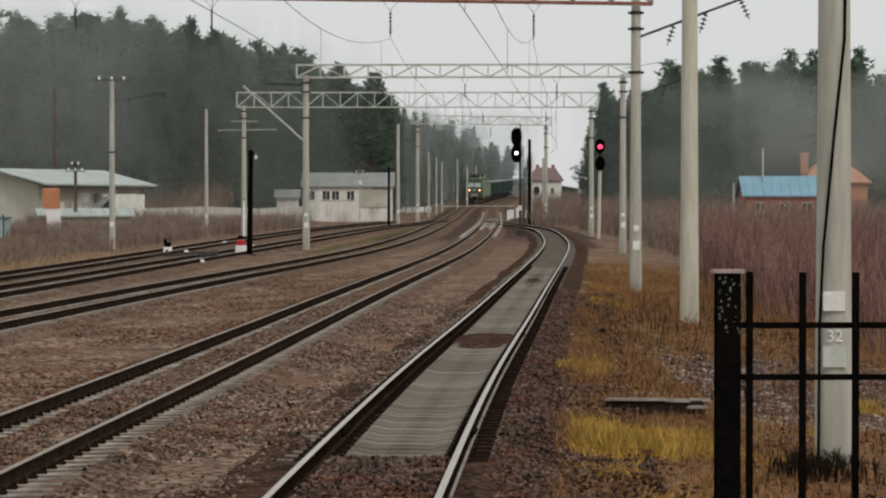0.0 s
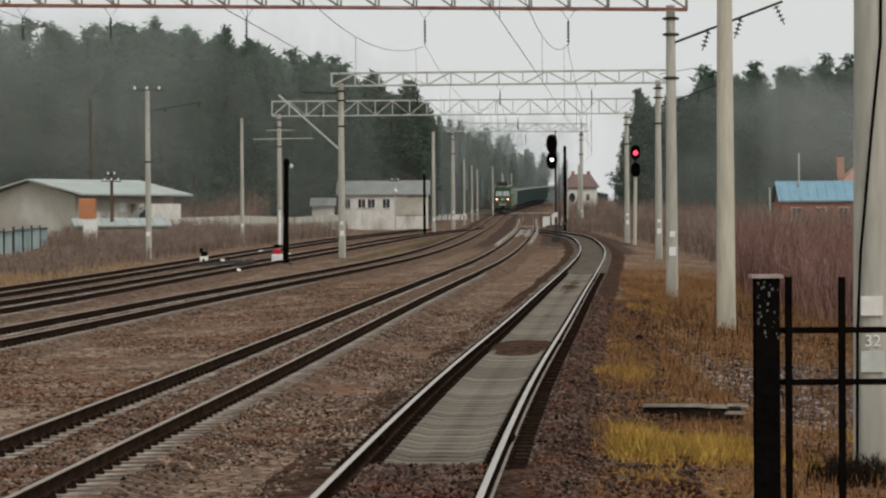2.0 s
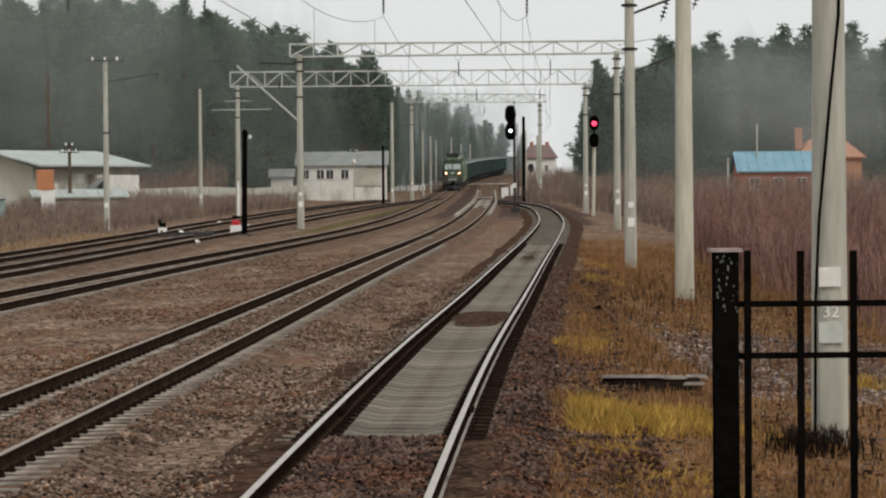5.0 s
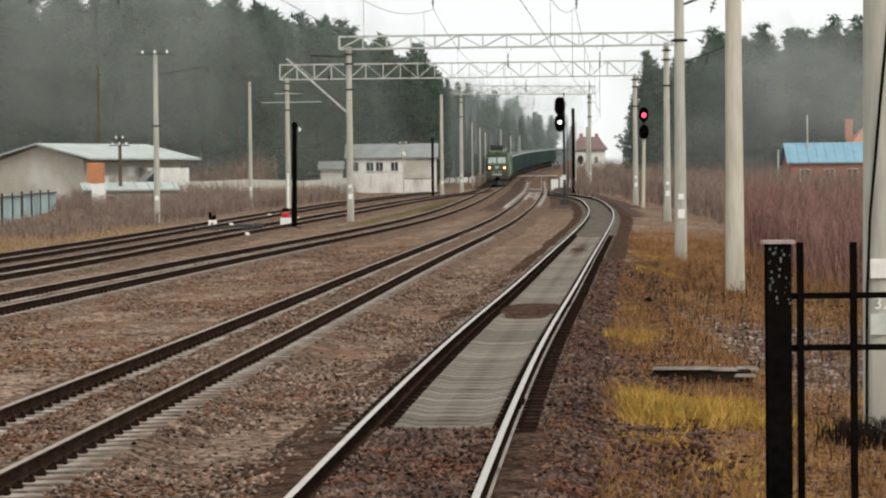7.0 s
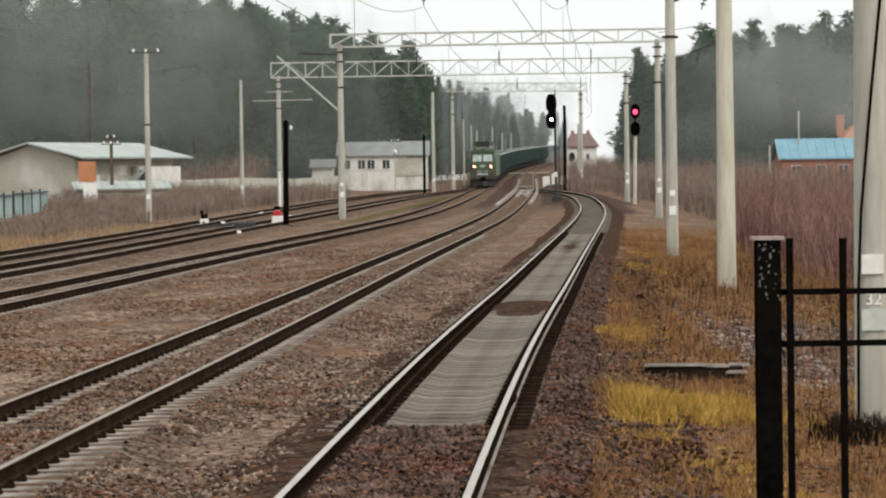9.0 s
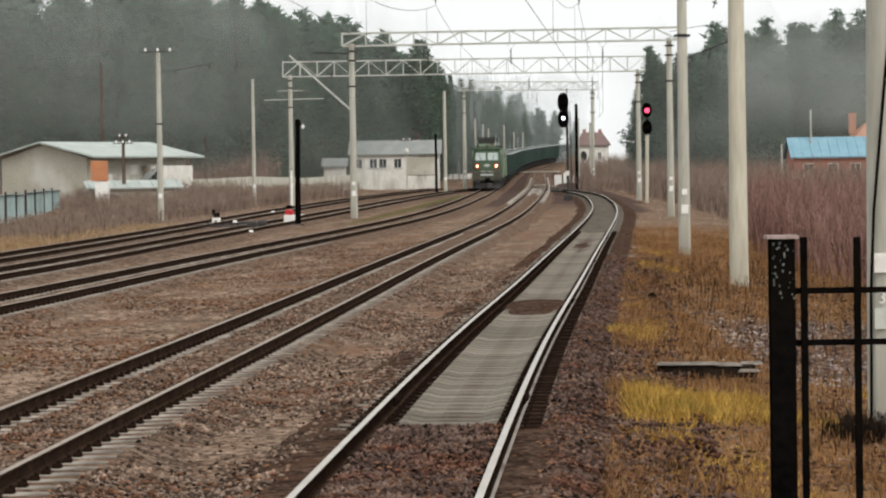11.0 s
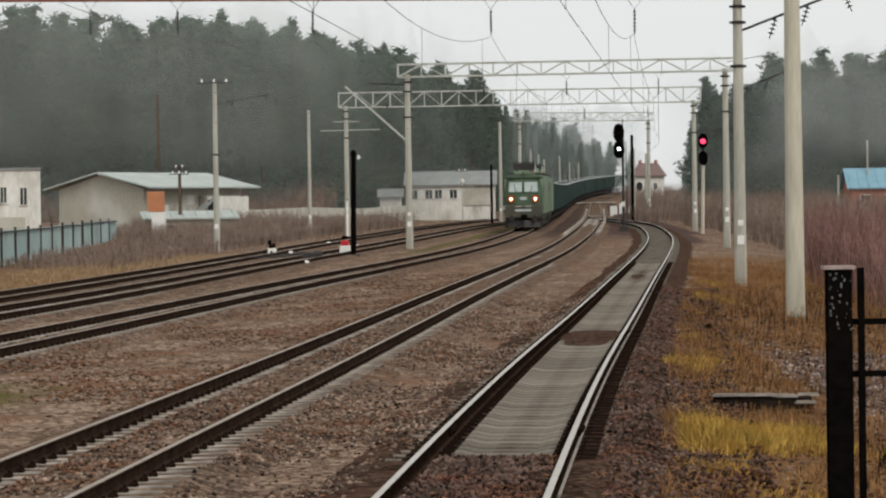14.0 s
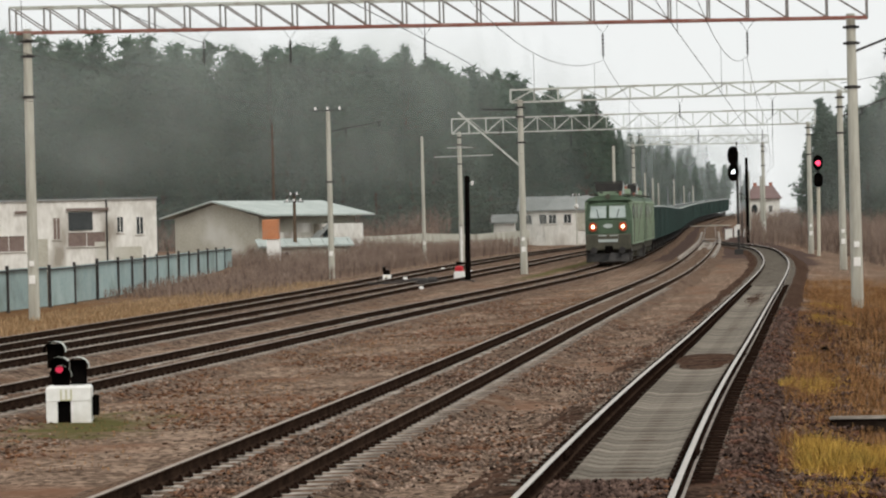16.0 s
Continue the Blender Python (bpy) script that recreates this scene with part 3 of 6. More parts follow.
def portal(left, right, bottom, depth, lift, red, hang, label):
    """Two concrete posts and a lattice beam; hang: tracks whose wires it carries."""
    p = thing("catenary_portal", label, "catenary portal", group="portals across the tracks")
    a, b = Vector(left), Vector(right)
    for q in (a, b):
        h = bottom + (lift if q is a else 0) - q.z
        po = part("post", post_geo(h + 0.15, 0.235, 0.17), p, "weathered concrete post with steel clamp bands")
        po.location = q
        for z in (h - 0.35, h - 0.95, h - 2.6):
            band(po, z, 0.185)
        part("number_plate", Geo(WHITE).box((0, -0.235, 1.55), (0.26, 0.03, 0.34)), po, "white painted number plate")
        part("small_plate", Geo(WHITE).box((0, -0.24, 2.2), (0.2, 0.02, 0.22)), po)
    span = (b - a)
    span.z = -lift
    L = span.length + 1.2
    d = span.normalized()
    u = Vector((-d.y, d.x, 0)) * 0.35
    o = Vector((a.x, a.y, bottom + lift)) - d * 0.6
    main_mat = PAINT_RED if red else PAINT_GREY
    for z, w, mt in ((0, 0.085, main_mat), (depth, 0.09, PAINT_GREY)):
        for s in (-1, 1):
            part("chord", Geo(mt).bar(o + s * u + Vector((0, 0, z)), o + s * u + d * L + Vector((0, 0, z)), w), p, "rust-red lower chord" if mt is PAINT_RED else "")
    n = int(L / 1.45)
    step = L / n
    web = PAINT_DULL if red else PAINT_GREY
    up = Geo(web).bar((0, 0, 0), (0, 0, depth), 0.06).mesh("upright")
    di = Geo(web).bar((0, 0, depth if red else 0), (step, 0, 0 if red else depth), 0.05).mesh("diagonal")
    ang = math.atan2(d.y, d.x)
    for i in range(n + 1):
        for s in (-1, 1):
            q = o + s * u * 0.97 + d * step * i
            part("upright", up, p).matrix_local = Matrix.LocRotScale(q, Euler((0, 0, ang)), None)
            if i < n:
                flip = (i % 2 == 1) and not red
                m = Matrix.LocRotScale(q + (d * step if flip else Vector()), Euler((0, 0, ang + (math.pi if flip else 0))), None)
                part("diagonal", di, p).matrix_local = m
    for x in hang:
        q = o + d * ((x - o.x) / d.x)
        h = part("insulator_string", insulator(6, 0.055, 0.14), p)
        h.location = q + Vector((0, 0, -0.42))
        part("hanger_rod", Geo(DARKSTEEL).tube([(-0.3, 0, 0), (0, 0, -0.42), (0.3, 0, 0)], 0.012, 6), p).location = q
    return p


G_Y, A_Y, B_Y, C_Y = 97.5, 163.0, 216.0, 285.0
portal((-25.3, 101.0, rise(101) - 0.3), (7.3, 96.3, rise(96) - 0.3), 10.5, 1.0, 0.85, True, [float(t(98)) for t in (MAIN, SECOND, THIRD, FOURTH, FIFTH)], "concrete and lattice steel catenary portal with rust-red lower chord")
portal((-8.8, 163.4, rise(163) - 0.3), (11.5, 162.6, rise(163) - 0.3), 11.25, 0.80, 0, False, [float(t(163)) for t in (MAIN, SECOND, THIRD)], "grey lattice catenary portal on two concrete posts")
portal((-16.9, 216, rise(216) - 0.3), (12.6, 216, rise(216) - 0.3), 11.5, 1.25, 0, False, [float(t(216)) for t in (MAIN, SECOND, THIRD, FOURTH)], "long grey lattice catenary portal with light posts")
portal((-2.9, 291, rise(291) - 0.3), (12.0, 296.6, rise(296) - 0.3), 12.7, 0.95, 0, False, [float(t(293)) for t in (SECOND, THIRD)], "distant grey lattice catenary portal")


def catenary(track, spans, label):
    """Messenger wire with sag, contact wire and droppers over one track."""
    c = thing("overhead_wire", label, "overhead wire", group="overhead wires")
    mes, con = [], []
    for y0, y1, h0, h1 in spans:
        n = 14
        for i in range(n + (y1 == spans[-1][1])):
            f = i / n
            y = y0 + (y1 - y0) * f
            sag = 4 * f * (1 - f) * 1.5
            q = on(track, y)
            mes.append((q.x, y, rise(y) + h0 + (h1 - h0) * f - sag))
            con.append((q.x, y, rise(y) + 6.3 + 0.12 * math.sin(f * math.pi)))
            if i % 5 == 3:
                part("dropper", Geo(WIRE).tube([mes[-1], con[-1]], 0.006, 4, caps=False), c)
    part("messenger_wire", Geo(WIRE).tube(mes, 0.009, 5), c)
    part("contact_wire", Geo(WIRE).tube(con, 0.008, 5), c)


for tr, last in ((MAIN, 216), (SECOND, 360), (THIRD, 360)):
    sp = [(34, 98, 9.1, 9.2), (98, 163, 9.2, 9.9), (163, 216, 9.9, 9.9), (216, 293, 9.9, 10.4), (293, 360, 10.4, 9.8)]
    catenary(tr, [s for s in sp if s[1] <= last], "thin dark overhead wires hung above the track")
catenary(FOURTH, [(40, 99, 9.4, 9.5), (99, 160, 9.5, 9.6), (160, 216, 9.6, 9.9)], "thin dark overhead wires above the siding")


def bracket_arm(base, out, label):
    """A sloping bracket with hanging insulators for the feeder wires; base on the mast, out its far end."""
    t = thing("feeder_bracket", label, "bracket", group="feeder brackets")
    a, b = Vector(base), Vector(out)
    part("arm", Geo(DARKSTEEL).bar(a, b, 0.09), t)
    part("tie_rod", Geo(DARKSTEEL).tube([a + Vector((0, 0, 2.1)), a.lerp(b, 0.55) + Vector((0, 0, 1.6)), b + Vector((0, 0, 0.5))], 0.02, 6), t)
    for f in (0.32, 0.62, 0.93):
        q = a.lerp(b, f)
        ob = part("insulator_string", insulator(4, 0.14, 0.17), t)
        ob.matrix_local = Matrix.LocRotScale(q, Euler((0, radians(18 if f < 0.9 else -25), 0)), None)


bracket_arm((7.45, 96.3, 9.25), (11.5, 96.1, 10.75), "dark steel feeder bracket with disc insulators on a mast")
bracket_arm((11.6, 162.6, 9.7), (15.8, 162.4, 11.3), "dark steel feeder bracket with disc insulators on a mast")


# ---- single masts and poles ----
def mast(x, y, h, r0, r1, label, material=CONCRETE, z=None, name="concrete_mast", group="concrete masts"):
    t = thing(name, label, "mast", pose(x, y, (rise(y) - 0.35) if z is None else z), group=group)
    part("shaft", post_geo(h, r0, r1, material), t)
    part("top_cap", Geo(DARKSTEEL).tube([(0, 0, h - 0.02), (0, 0, h + 0.06)], r1 * 1.08, 12), t, "dark steel cap")
    if material is CONCRETE and r0 > 0.15 and y > 40:
        part("number_plate", Geo(WHITE).box((0, -r0 * 0.97, 1.6), (r0 * 1.2, 0.03, 0.3)), t, "white painted plate")
    return t


def crossarm(t, z, w, n, r=0.03):
    part("cross_arm", Geo(DARKSTEEL).bar((-w / 2, -0.2, z), (w / 2, -0.2, z), 0.07), t)
    for i in range(n):
        x = -w / 2 + w * (i + 0.5) / n
        part("pin_insulator", Geo(WHITE).tube([(x, -0.2, z), (x, -0.2, z + 0.1), (x, -0.2, z + 0.2), (x, -0.2, z + 0.26)], [0.03, 0.08, 0.07, 0.02], 8), t)


numbered = mast(4.88, 31.75, 10.6, 0.235, 0.17, "weathered concrete mast with white plates and a black number cable", CONCRETE, -0.42)
part("white_plate", Geo(WHITE).box((-0.03, -0.232, 1.94), (0.27, 0.03, 0.24)), numbered, "white painted square plate")
part("grey_plate", Geo(PAINT_GREY).box((-0.02, -0.236, 1.25), (0.30, 0.03, 0.26)), numbered, "pale grey painted square")
tx = bpy.data.curves.new("digits", "FONT")
tx.body, tx.size, tx.extrude, tx.align_x = "32", 0.21, 0.004, "CENTER"
tx.materials.append(WHITE)
tob = new("digits", tx)
tob.parent = numbered
tob.matrix_local = pose(-0.02, -0.243, 1.44, 90, 0, 0)
part("down_cable", Geo(BLACK).tube([(-0.21, -0.15, -0.1), (-0.2, -0.17, 1.6), (-0.16, -0.20, 2.6), (-0.02, -0.225, 4.1), (0.1, -0.2, 5.2), (0.14, -0.15, 8)], 0.018, 6), numbered, "black cable tied along the mast")

plain = mast(6.94, 71.6, 11.5, 0.27, 0.2, "pale concrete mast standing in brown grass", CONCRETE_PALE)
pa = mast(-21.6, 166, 11.0, 0.21, 0.14, "concrete line mast with a cross-arm and pin insulators")
crossarm(pa, 11.0, 2.4, 3)
band(pa, 6.3, 0.18)
part("side_arm", Geo(DARKSTEEL).bar((0, 0, 9.6), (3.6, 0, 10.2), 0.05), pa)
for x in (1.5, 4.5):
    part("insulator_string", insulator(3, 0.11, 0.11), pa).location = (x * 0.75, 0, 9.7 + x * 0.12)
mast(-20.05, 215.5, 10.7, 0.17, 0.12, "slim bare concrete mast beyond the siding")
bl = mast(-16.3, 208, 3.0, 0.1, 0.08, "short pale post by the points", WHITE)
black_post = thing("steel_post", "thick black tarred steel post with a knob on top", "post", pose(-10.9, 143.2, rise(143) - 0.35, 0, 0.6, 0))
part("shaft", Geo(BLACK).tube([(0, 0, -0.5), (0, 0, 0.3), (0.02, 0, 5.6)], [0.18, 0.16, 0.135], 12), black_post)
part("cap", Geo(BLACK).tube([(0.02, 0, 5.6), (0.02, 0, 5.75), (0.02, 0, 6.0), (0.02, 0, 6.1)], [0.1, 0.17, 0.15, 0.05], 10), black_post)
part("lamp_bulb", Geo(WHITE).tube([(0.3, -0.1, 5.55), (0.33, -0.1, 5.7), (0.3, -0.1, 5.8)], [0.05, 0.1, 0.03], 8), black_post, "small white lamp glass")
part("foot_plate", Geo(DARKSTEEL).box((-0.5, -0.2, 0.12), (1.8, 0.4, 0.16), chamfer=0.03), black_post)
lamp = mast(-9.5, 290, 6.2, 0.09, 0.06, "thin lamp post beside the long grey-roofed building", CONCRETE, name="lamp_post")
part("lamp_head", Geo(WHITE).tube([(0, 0, 4.4), (0, -0.1, 4.6), (0, -0.1, 5.0)], [0.1, 0.32, 0.12], 10), lamp)
crossarm(lamp, 5.9, 1.4, 2)
mast(-5.9, 277, 6.4, 0.16, 0.13, "dark wooden pole beside the track", BLACK, name="wooden_pole", group="")
mast(-4.7, 266, 10.8, 0.2, 0.15, "concrete mast beside the running line")
for x, y, h in ((-3.4, 330, 8.6), (-2.0, 352, 9.2), (-1.0, 380, 8.6), (-0.2, 400, 8.0), (2.4, 428, 8.6), (4.3, 455, 7.5), (6.5, 500, 7.5), (13.0, 330, 8.0), (10.4, 300, 8.2)):
    mast(x, y, h, 0.17, 0.12, "far concrete mast in the haze")
dk = mast(9.8, 288, 9.6, 0.2, 0.17, "dark steel mast behind the signal", BLACK, name="steel_mast", group="")
yard = mast(-28.9, 200, 5.9, 0.16, 0.12, "grey wooden line pole with white insulators by the shed", BARK, name="wooden_pole", group="")
crossarm(yard, 5.3, 1.6, 3)
crossarm(yard, 5.8, 1.0, 2)
for x, y, h in ((28.0, 245, 4.6), (31.7, 252, 8.0), (33.5, 262, 5.0), (49, 255, 6.5)):
    mast(x, y, h, 0.11, 0.08, "thin pale pole among the shrubs", CONCRETE)
mast(-40, 262, 14.0, 0.16, 0.1, "tall thin bare pole before the forest", BARK, name="wooden_pole", group="")

# strut and arms on the left post of the second portal
st = thing("strut_bracket", "grey diagonal strut bracket clamped to a concrete post", "bracket")
part("strut", Geo(PAINT_GREY).bar((-8.95, 163.2, 7.2), (-12.8, 163.2, 10.7), 0.12), st)
part("arm", Geo(DARKSTEEL).bar((-8.95, 163.2, 10.75), (-11.3, 163.2, 10.85), 0.09), st)
part("insulator_string", insulator(3, 0.11, 0.12), st).location = (-10.1, 163.2, 9.6)
st2 = thing("line_cross_arm", "thin pale cross-arm bolted to a portal post", "cross-arm")
part("arm", Geo(PAINT_GREY).bar((-19.1, 215.8, 9.55), (-14.0, 215.8, 9.6), 0.07), st2)
part("upper_arm", Geo(PAINT_GREY).bar((-18.0, 215.8, 10.3), (-15.6, 215.8, 10.3), 0.06), st2)


# ---- signals ----
def head(parent, z, lit, y=-0.25, w=0.46, h=0.72):
    """Oval black background shield with a hooded lens."""
    ob = part("signal_head", Geo(BLACK), parent, "black oval signal head")
    g = Geo(BLACK)
    n = 20
    ring = [(w * math.cos(2 * math.pi * k / n), h * math.copysign(abs(math.sin(2 * math.pi * k / n)) ** 0.75, math.sin(2 * math.pi * k / n))) for k in range(n)]
    vs = [(x, y + s, z + q) for s in (0.0, 0.22) for x, q in ring]
    g.add(vs, [tuple(range(n)), tuple(reversed(range(n, 2 * n)))] + [(k, (k + 1) % n, n + (k + 1) % n, n + k) for k in range(n)])
    for dz in (-0.32, 0.32):
        arc = [(0.2 * math.cos(a), z + dz + 0.2 * math.sin(a)) for a in np.linspace(-0.3, math.pi + 0.3, 10)]
        vs = [(x, y - e, q) for e in (0.0, 0.28) for x, q in arc] + [(x * 1.1, y - e, z + dz + (q - z - dz) * 1.1) for e in (0.0, 0.28) for x, q in arc]
        g.add(vs, [(k, k + 1, 10 + k + 1, 10 + k) for k in range(9)] + [(20 + k, 30 + k, 30 + k + 1, 20 + k + 1) for k in range(9)] + [(10 + k, 11 + k, 31 + k, 30 + k) for k in range(9)])
    ob.data = g.mesh("signal_head")
    if lit:
        m, dz, r = lit
        lens = Geo(m).tube([(0, y - 0.06, z + dz), (0, y - 0.01, z + dz)], r, 16)
        part("lit_lens", lens, ob, "lit red lens" if m is LAMP_RED else "lit white lens")
    return ob


sa = thing("light_signal", "black two-headed railway signal showing a white light", "signal", pose(6.15, 213, rise(213) - 0.35, 0, 0, -1))
part("mast", Geo(DARKSTEEL).tube([(0.32, 0, -0.4), (0.32, 0, 8.6)], 0.11, 10), sa)
head(sa, 8.25, None, h=0.78)
head(sa, 6.85, (LAMP_WHITE, 0.05, 0.13), h=0.75)
part("bracket", Geo(DARKSTEEL).box((0.2, 0.1, 7.5), (0.5, 0.12, 0.2)).box((0.32, 0, 9.0), (0.1, 0.1, 0.8)), sa)
part("ladder", Geo(DARKSTEEL).tube([(0.62, 0.1, 0.2), (0.5, 0.1, 7.5)], 0.025, 6).tube([(0.72, 0.4, 0.2), (0.6, 0.4, 7.5)], 0.025, 6), sa)
part("foot", Geo(DARKSTEEL).box((0.3, 0, 0.2), (0.7, 0.5, 0.5), chamfer=0.06), sa)
part("plate", Geo(WHITE).box((0.3, -0.14, 2.3), (0.3, 0.03, 0.4)), sa)

sb = thing("light_signal", "two-headed railway signal showing red on a white mast", "signal", pose(12.65, 205, rise(205) - 0.35))
part("mast", Geo(CONCRETE_PALE).tube([(-0.1, 0, -0.4), (0.02, 0, 6.4)], 0.14, 10), sb)
head(sb, 7.35, (LAMP_RED, -0.05, 0.2), w=0.38, h=0.6)
head(sb, 5.95, None, w=0.38, h=0.58)
part("bracket", Geo(DARKSTEEL).box((0, 0, 6.65), (0.2, 0.15, 1.5)), sb)


def dwarf(x, y, s, label, red):
    """Small ground signal: hooded heads on a white concrete plinth."""
    t = thing("dwarf_signal", label, "signal", pose(x, y, rise(y) - 0.35, 0, 0, 8), group="dwarf signals")
    pl = Geo(WHITE).box((-0.30 * s, 0, 0.23 * s), (0.20 * s, 0.5 * s, 0.5 * s), chamfer=0.03 * s).box((0.22 * s, 0, 0.23 * s), (0.36 * s, 0.5 * s, 0.5 * s), chamfer=0.03 * s)
    pl.box((0, 0, 0.59 * s), (0.8 * s, 0.52 * s, 0.27 * s), chamfer=0.04 * s)
    part("plinth", pl, t, "chipped white concrete plinth")
    # black block added for the shade in the opening between the legs
    part("dark_recess", Geo(BLACK).box((-0.08 * s, 0.02, 0.2 * s), (0.26 * s, 0.4 * s, 0.46 * s)), t)
    for k in (-0.13, -0.04, 0.05):
        part("painted_bar", Geo(LETTER).box((k * s, -0.263 * s, 0.56 * s), (0.022 * s, 0.008, 0.2 * s)), t)
    part("painted_bar", Geo(LETTER).box((-0.04 * s, -0.263 * s, 0.47 * s), (0.2 * s, 0.008, 0.022 * s)), t)
    part("cable_box", Geo(BLACK).box((0.46 * s, 0.1, 0.35 * s), (0.1 * s, 0.3 * s, 0.36 * s), chamfer=0.02), t)

    def hood(x, z, lit):
        g = Geo(BLACK, PAINT_GREY)
        g.box((x, 0.06 * s, z - 0.04 * s), (0.28 * s, 0.2 * s, 0.44 * s), chamfer=0.03 * s)
        n = 9
        arc = [(0.2 * s * math.cos(a), 0.17 * s * math.sin(a)) for a in np.linspace(-0.2, math.pi + 0.2, n)]
        vs = [(x + p, -e * s, z + 0.06 * s + q) for e in (-0.12, 0.2) for p, q in arc]
        vs += [(x + p * 0.9, -e * s, z + 0.06 * s + q * 0.9) for e in (-0.12, 0.2) for p, q in arc]
        g.add(vs, [(k, k + 1, n + k + 1, n + k) for k in range(n - 1)], 1, True)
        g.add(vs, [(2 * n + k, 3 * n + k, 3 * n + k + 1, 2 * n + k + 1) for k in range(n - 1)] + [(n + k, n + k + 1, 3 * n + k + 1, 3 * n + k) for k in range(n - 1)], 0)
        ob = part("lamp_hood", g, t, "black hooded lamp with grey top")
        if lit:
            part("lit_lens", Geo(LAMP_RED_DIM).tube([(x, -0.05 * s, z), (x, -0.035 * s, z)], 0.07 * s, 14), ob, "lit red lens")
        return ob

    hood(-0.24 * s, 1.3 * s, False)
    hood(-0.17 * s, 1.02 * s, red)
    hood(-0.14 * s, 0.86 * s, False)
    hood(0.17 * s, 1.0 * s, False)
    return t


LETTER = mat("faded_ochre_paint", (0.42, 0.40, 0.22), (0.5, 0.48, 0.3), 0.2, 20, 0.9)
dwarf(-9.95, 42.0, 0.93, "white dwarf signal with black hooded lamps, one lit red", True)
dwarf(-16.3, 150.5, 0.62, "white dwarf signal with a black lamp head", False)
rw = thing("dwarf_signal", "red and white dwarf marker beside the black post", "signal", pose(-11.6, 146.0, rise(146) - 0.35), group="dwarf signals")
part("plinth", Geo(WHITE).box((0, 0, 0.3), (0.6, 0.5, 0.7), chamfer=0.05), rw)
part("red_band", Geo(mat("red_marker_paint", (0.42, 0.02, 0.03), (0.55, 0.04, 0.05), 0.3, 12, 0.6)).box((0, -0.02, 0.8), (0.44, 0.42, 0.3), chamfer=0.08), rw, "red marker lamp")
part("cap", Geo(BLACK).box((0, 0, 1.12), (0.36, 0.36, 0.16), chamfer=0.05), rw)

# points: machine, rods, markers
pm = thing("point_machine", "dark point machine with rods between the sidings", "point machine", pose(-13.2, 138.0, rise(138) - 0.3))
part("housing", Geo(DARKSTEEL).box((0, 0, 0.22), (1.0, 0.7, 0.45), chamfer=0.08), pm)
part("motor", Geo(DARKSTEEL).tube([(0.5, 0, 0.3), (1.0, 0, 0.3)], 0.2, 10), pm)
for k in range(3):
    part("rod", Geo(DARKSTEEL).bar((-3.2, k * 5 - 2, 0.22), (0.8, k * 5 - 1, 0.22), 0.07), pm)
for x, y, w in ((-13.9, 133, 0.55), (-13.4, 137, 0.4), (-12.2, 128, 0.5), (-15.2, 150, 0.4), (-12.3, 165, 0.35), (-15.1, 176, 0.35), (-10.3, 186, 0.3)):
    s = solid("marker_stone", Geo(WHITE).box((0, 0, 0.1), (w, w * 0.7, 0.34), top=(0.8, 0.7), chamfer=0.05), "small whitewashed marker stone beside the points", "marker stone", group="white marker stones", m=pose(x, y, rise(y) - 0.33, 0, 0, 20 * x))

# ---- platform end and its fence ----
platform = Geo(CONCRETE)
platform.add([(-1.8, -40, 1.1), (6.5, -40, 1.1), (6.5, 10.0, 1.1), (0.33, 10.0, 1.1), (-1.8, -40, -0.5), (6.5, -40, -0.5), (6.5, 10.0, -0.5), (0.33, 10.0, -0.5)], [(0, 1, 2, 3), (7, 6, 5, 4), (0, 3, 7, 4), (1, 5, 6, 2), (3, 2, 6, 7), (0, 4, 5, 1)])
solid("platform", platform, "raised grey concrete station platform end", "platform", "structure")
FX, FY, FZ = 1.03, 9.2, 1.1
fence = thing("iron_fence", "black iron fence with flaking paint at the platform end", "fence", pose(FX, FY, FZ))
part("gate_post", Geo(BLACK).box((0, 0, 0.655), (0.088, 0.088, 1.31)), fence, "square black post with flaking paint")
part("post_cap", Geo(mat("rusty_cap", (0.26, 0.19, 0.17), (0.40, 0.32, 0.30), 0.1, 40, 0.8)).box((0, 0, 1.315), (0.115, 0.115, 0.012)), fence, "rusty flat steel cap")
FLAKE = mat("pale_flaked_paint", (0.07, 0.075, 0.065), (0.17, 0.17, 0.15), 0.05, 60, 0.9)
rf = random.Random(5)
for i in range(34):
    z, w = 1.29 - 0.2 * rf.random() ** 1.3, rf.uniform(0.002, 0.006)
    x = rf.uniform(-0.038, 0.038)
    part("paint_flake", Geo(FLAKE).add([(x, -0.0452, z), (x + w, -0.0452, z + rf.uniform(0, 0.006)), (x + w * 0.8, -0.0452, z + w * 2), (x - w * 0.3, -0.0452, z + w * 1.4)], [(0, 1, 2, 3)]).add([(x, -0.0441, z), (x + w, -0.0441, z), (x + w, -0.0441, z + w)], [(0, 1, 2)]), fence)
x = 0.08
while x < 3.2:
    part("bar", Geo(BLACK).box((x, 0, 0.655 + rf.uniform(-0.003, 0.003)), (0.024, 0.024, 1.31)), fence)
    x += 0.192
for z in (1.118, 0.930, 0.16):
    part("rail", Geo(BLACK).box((1.6, 0.02, z), (3.2, 0.014, 0.022)), fence)


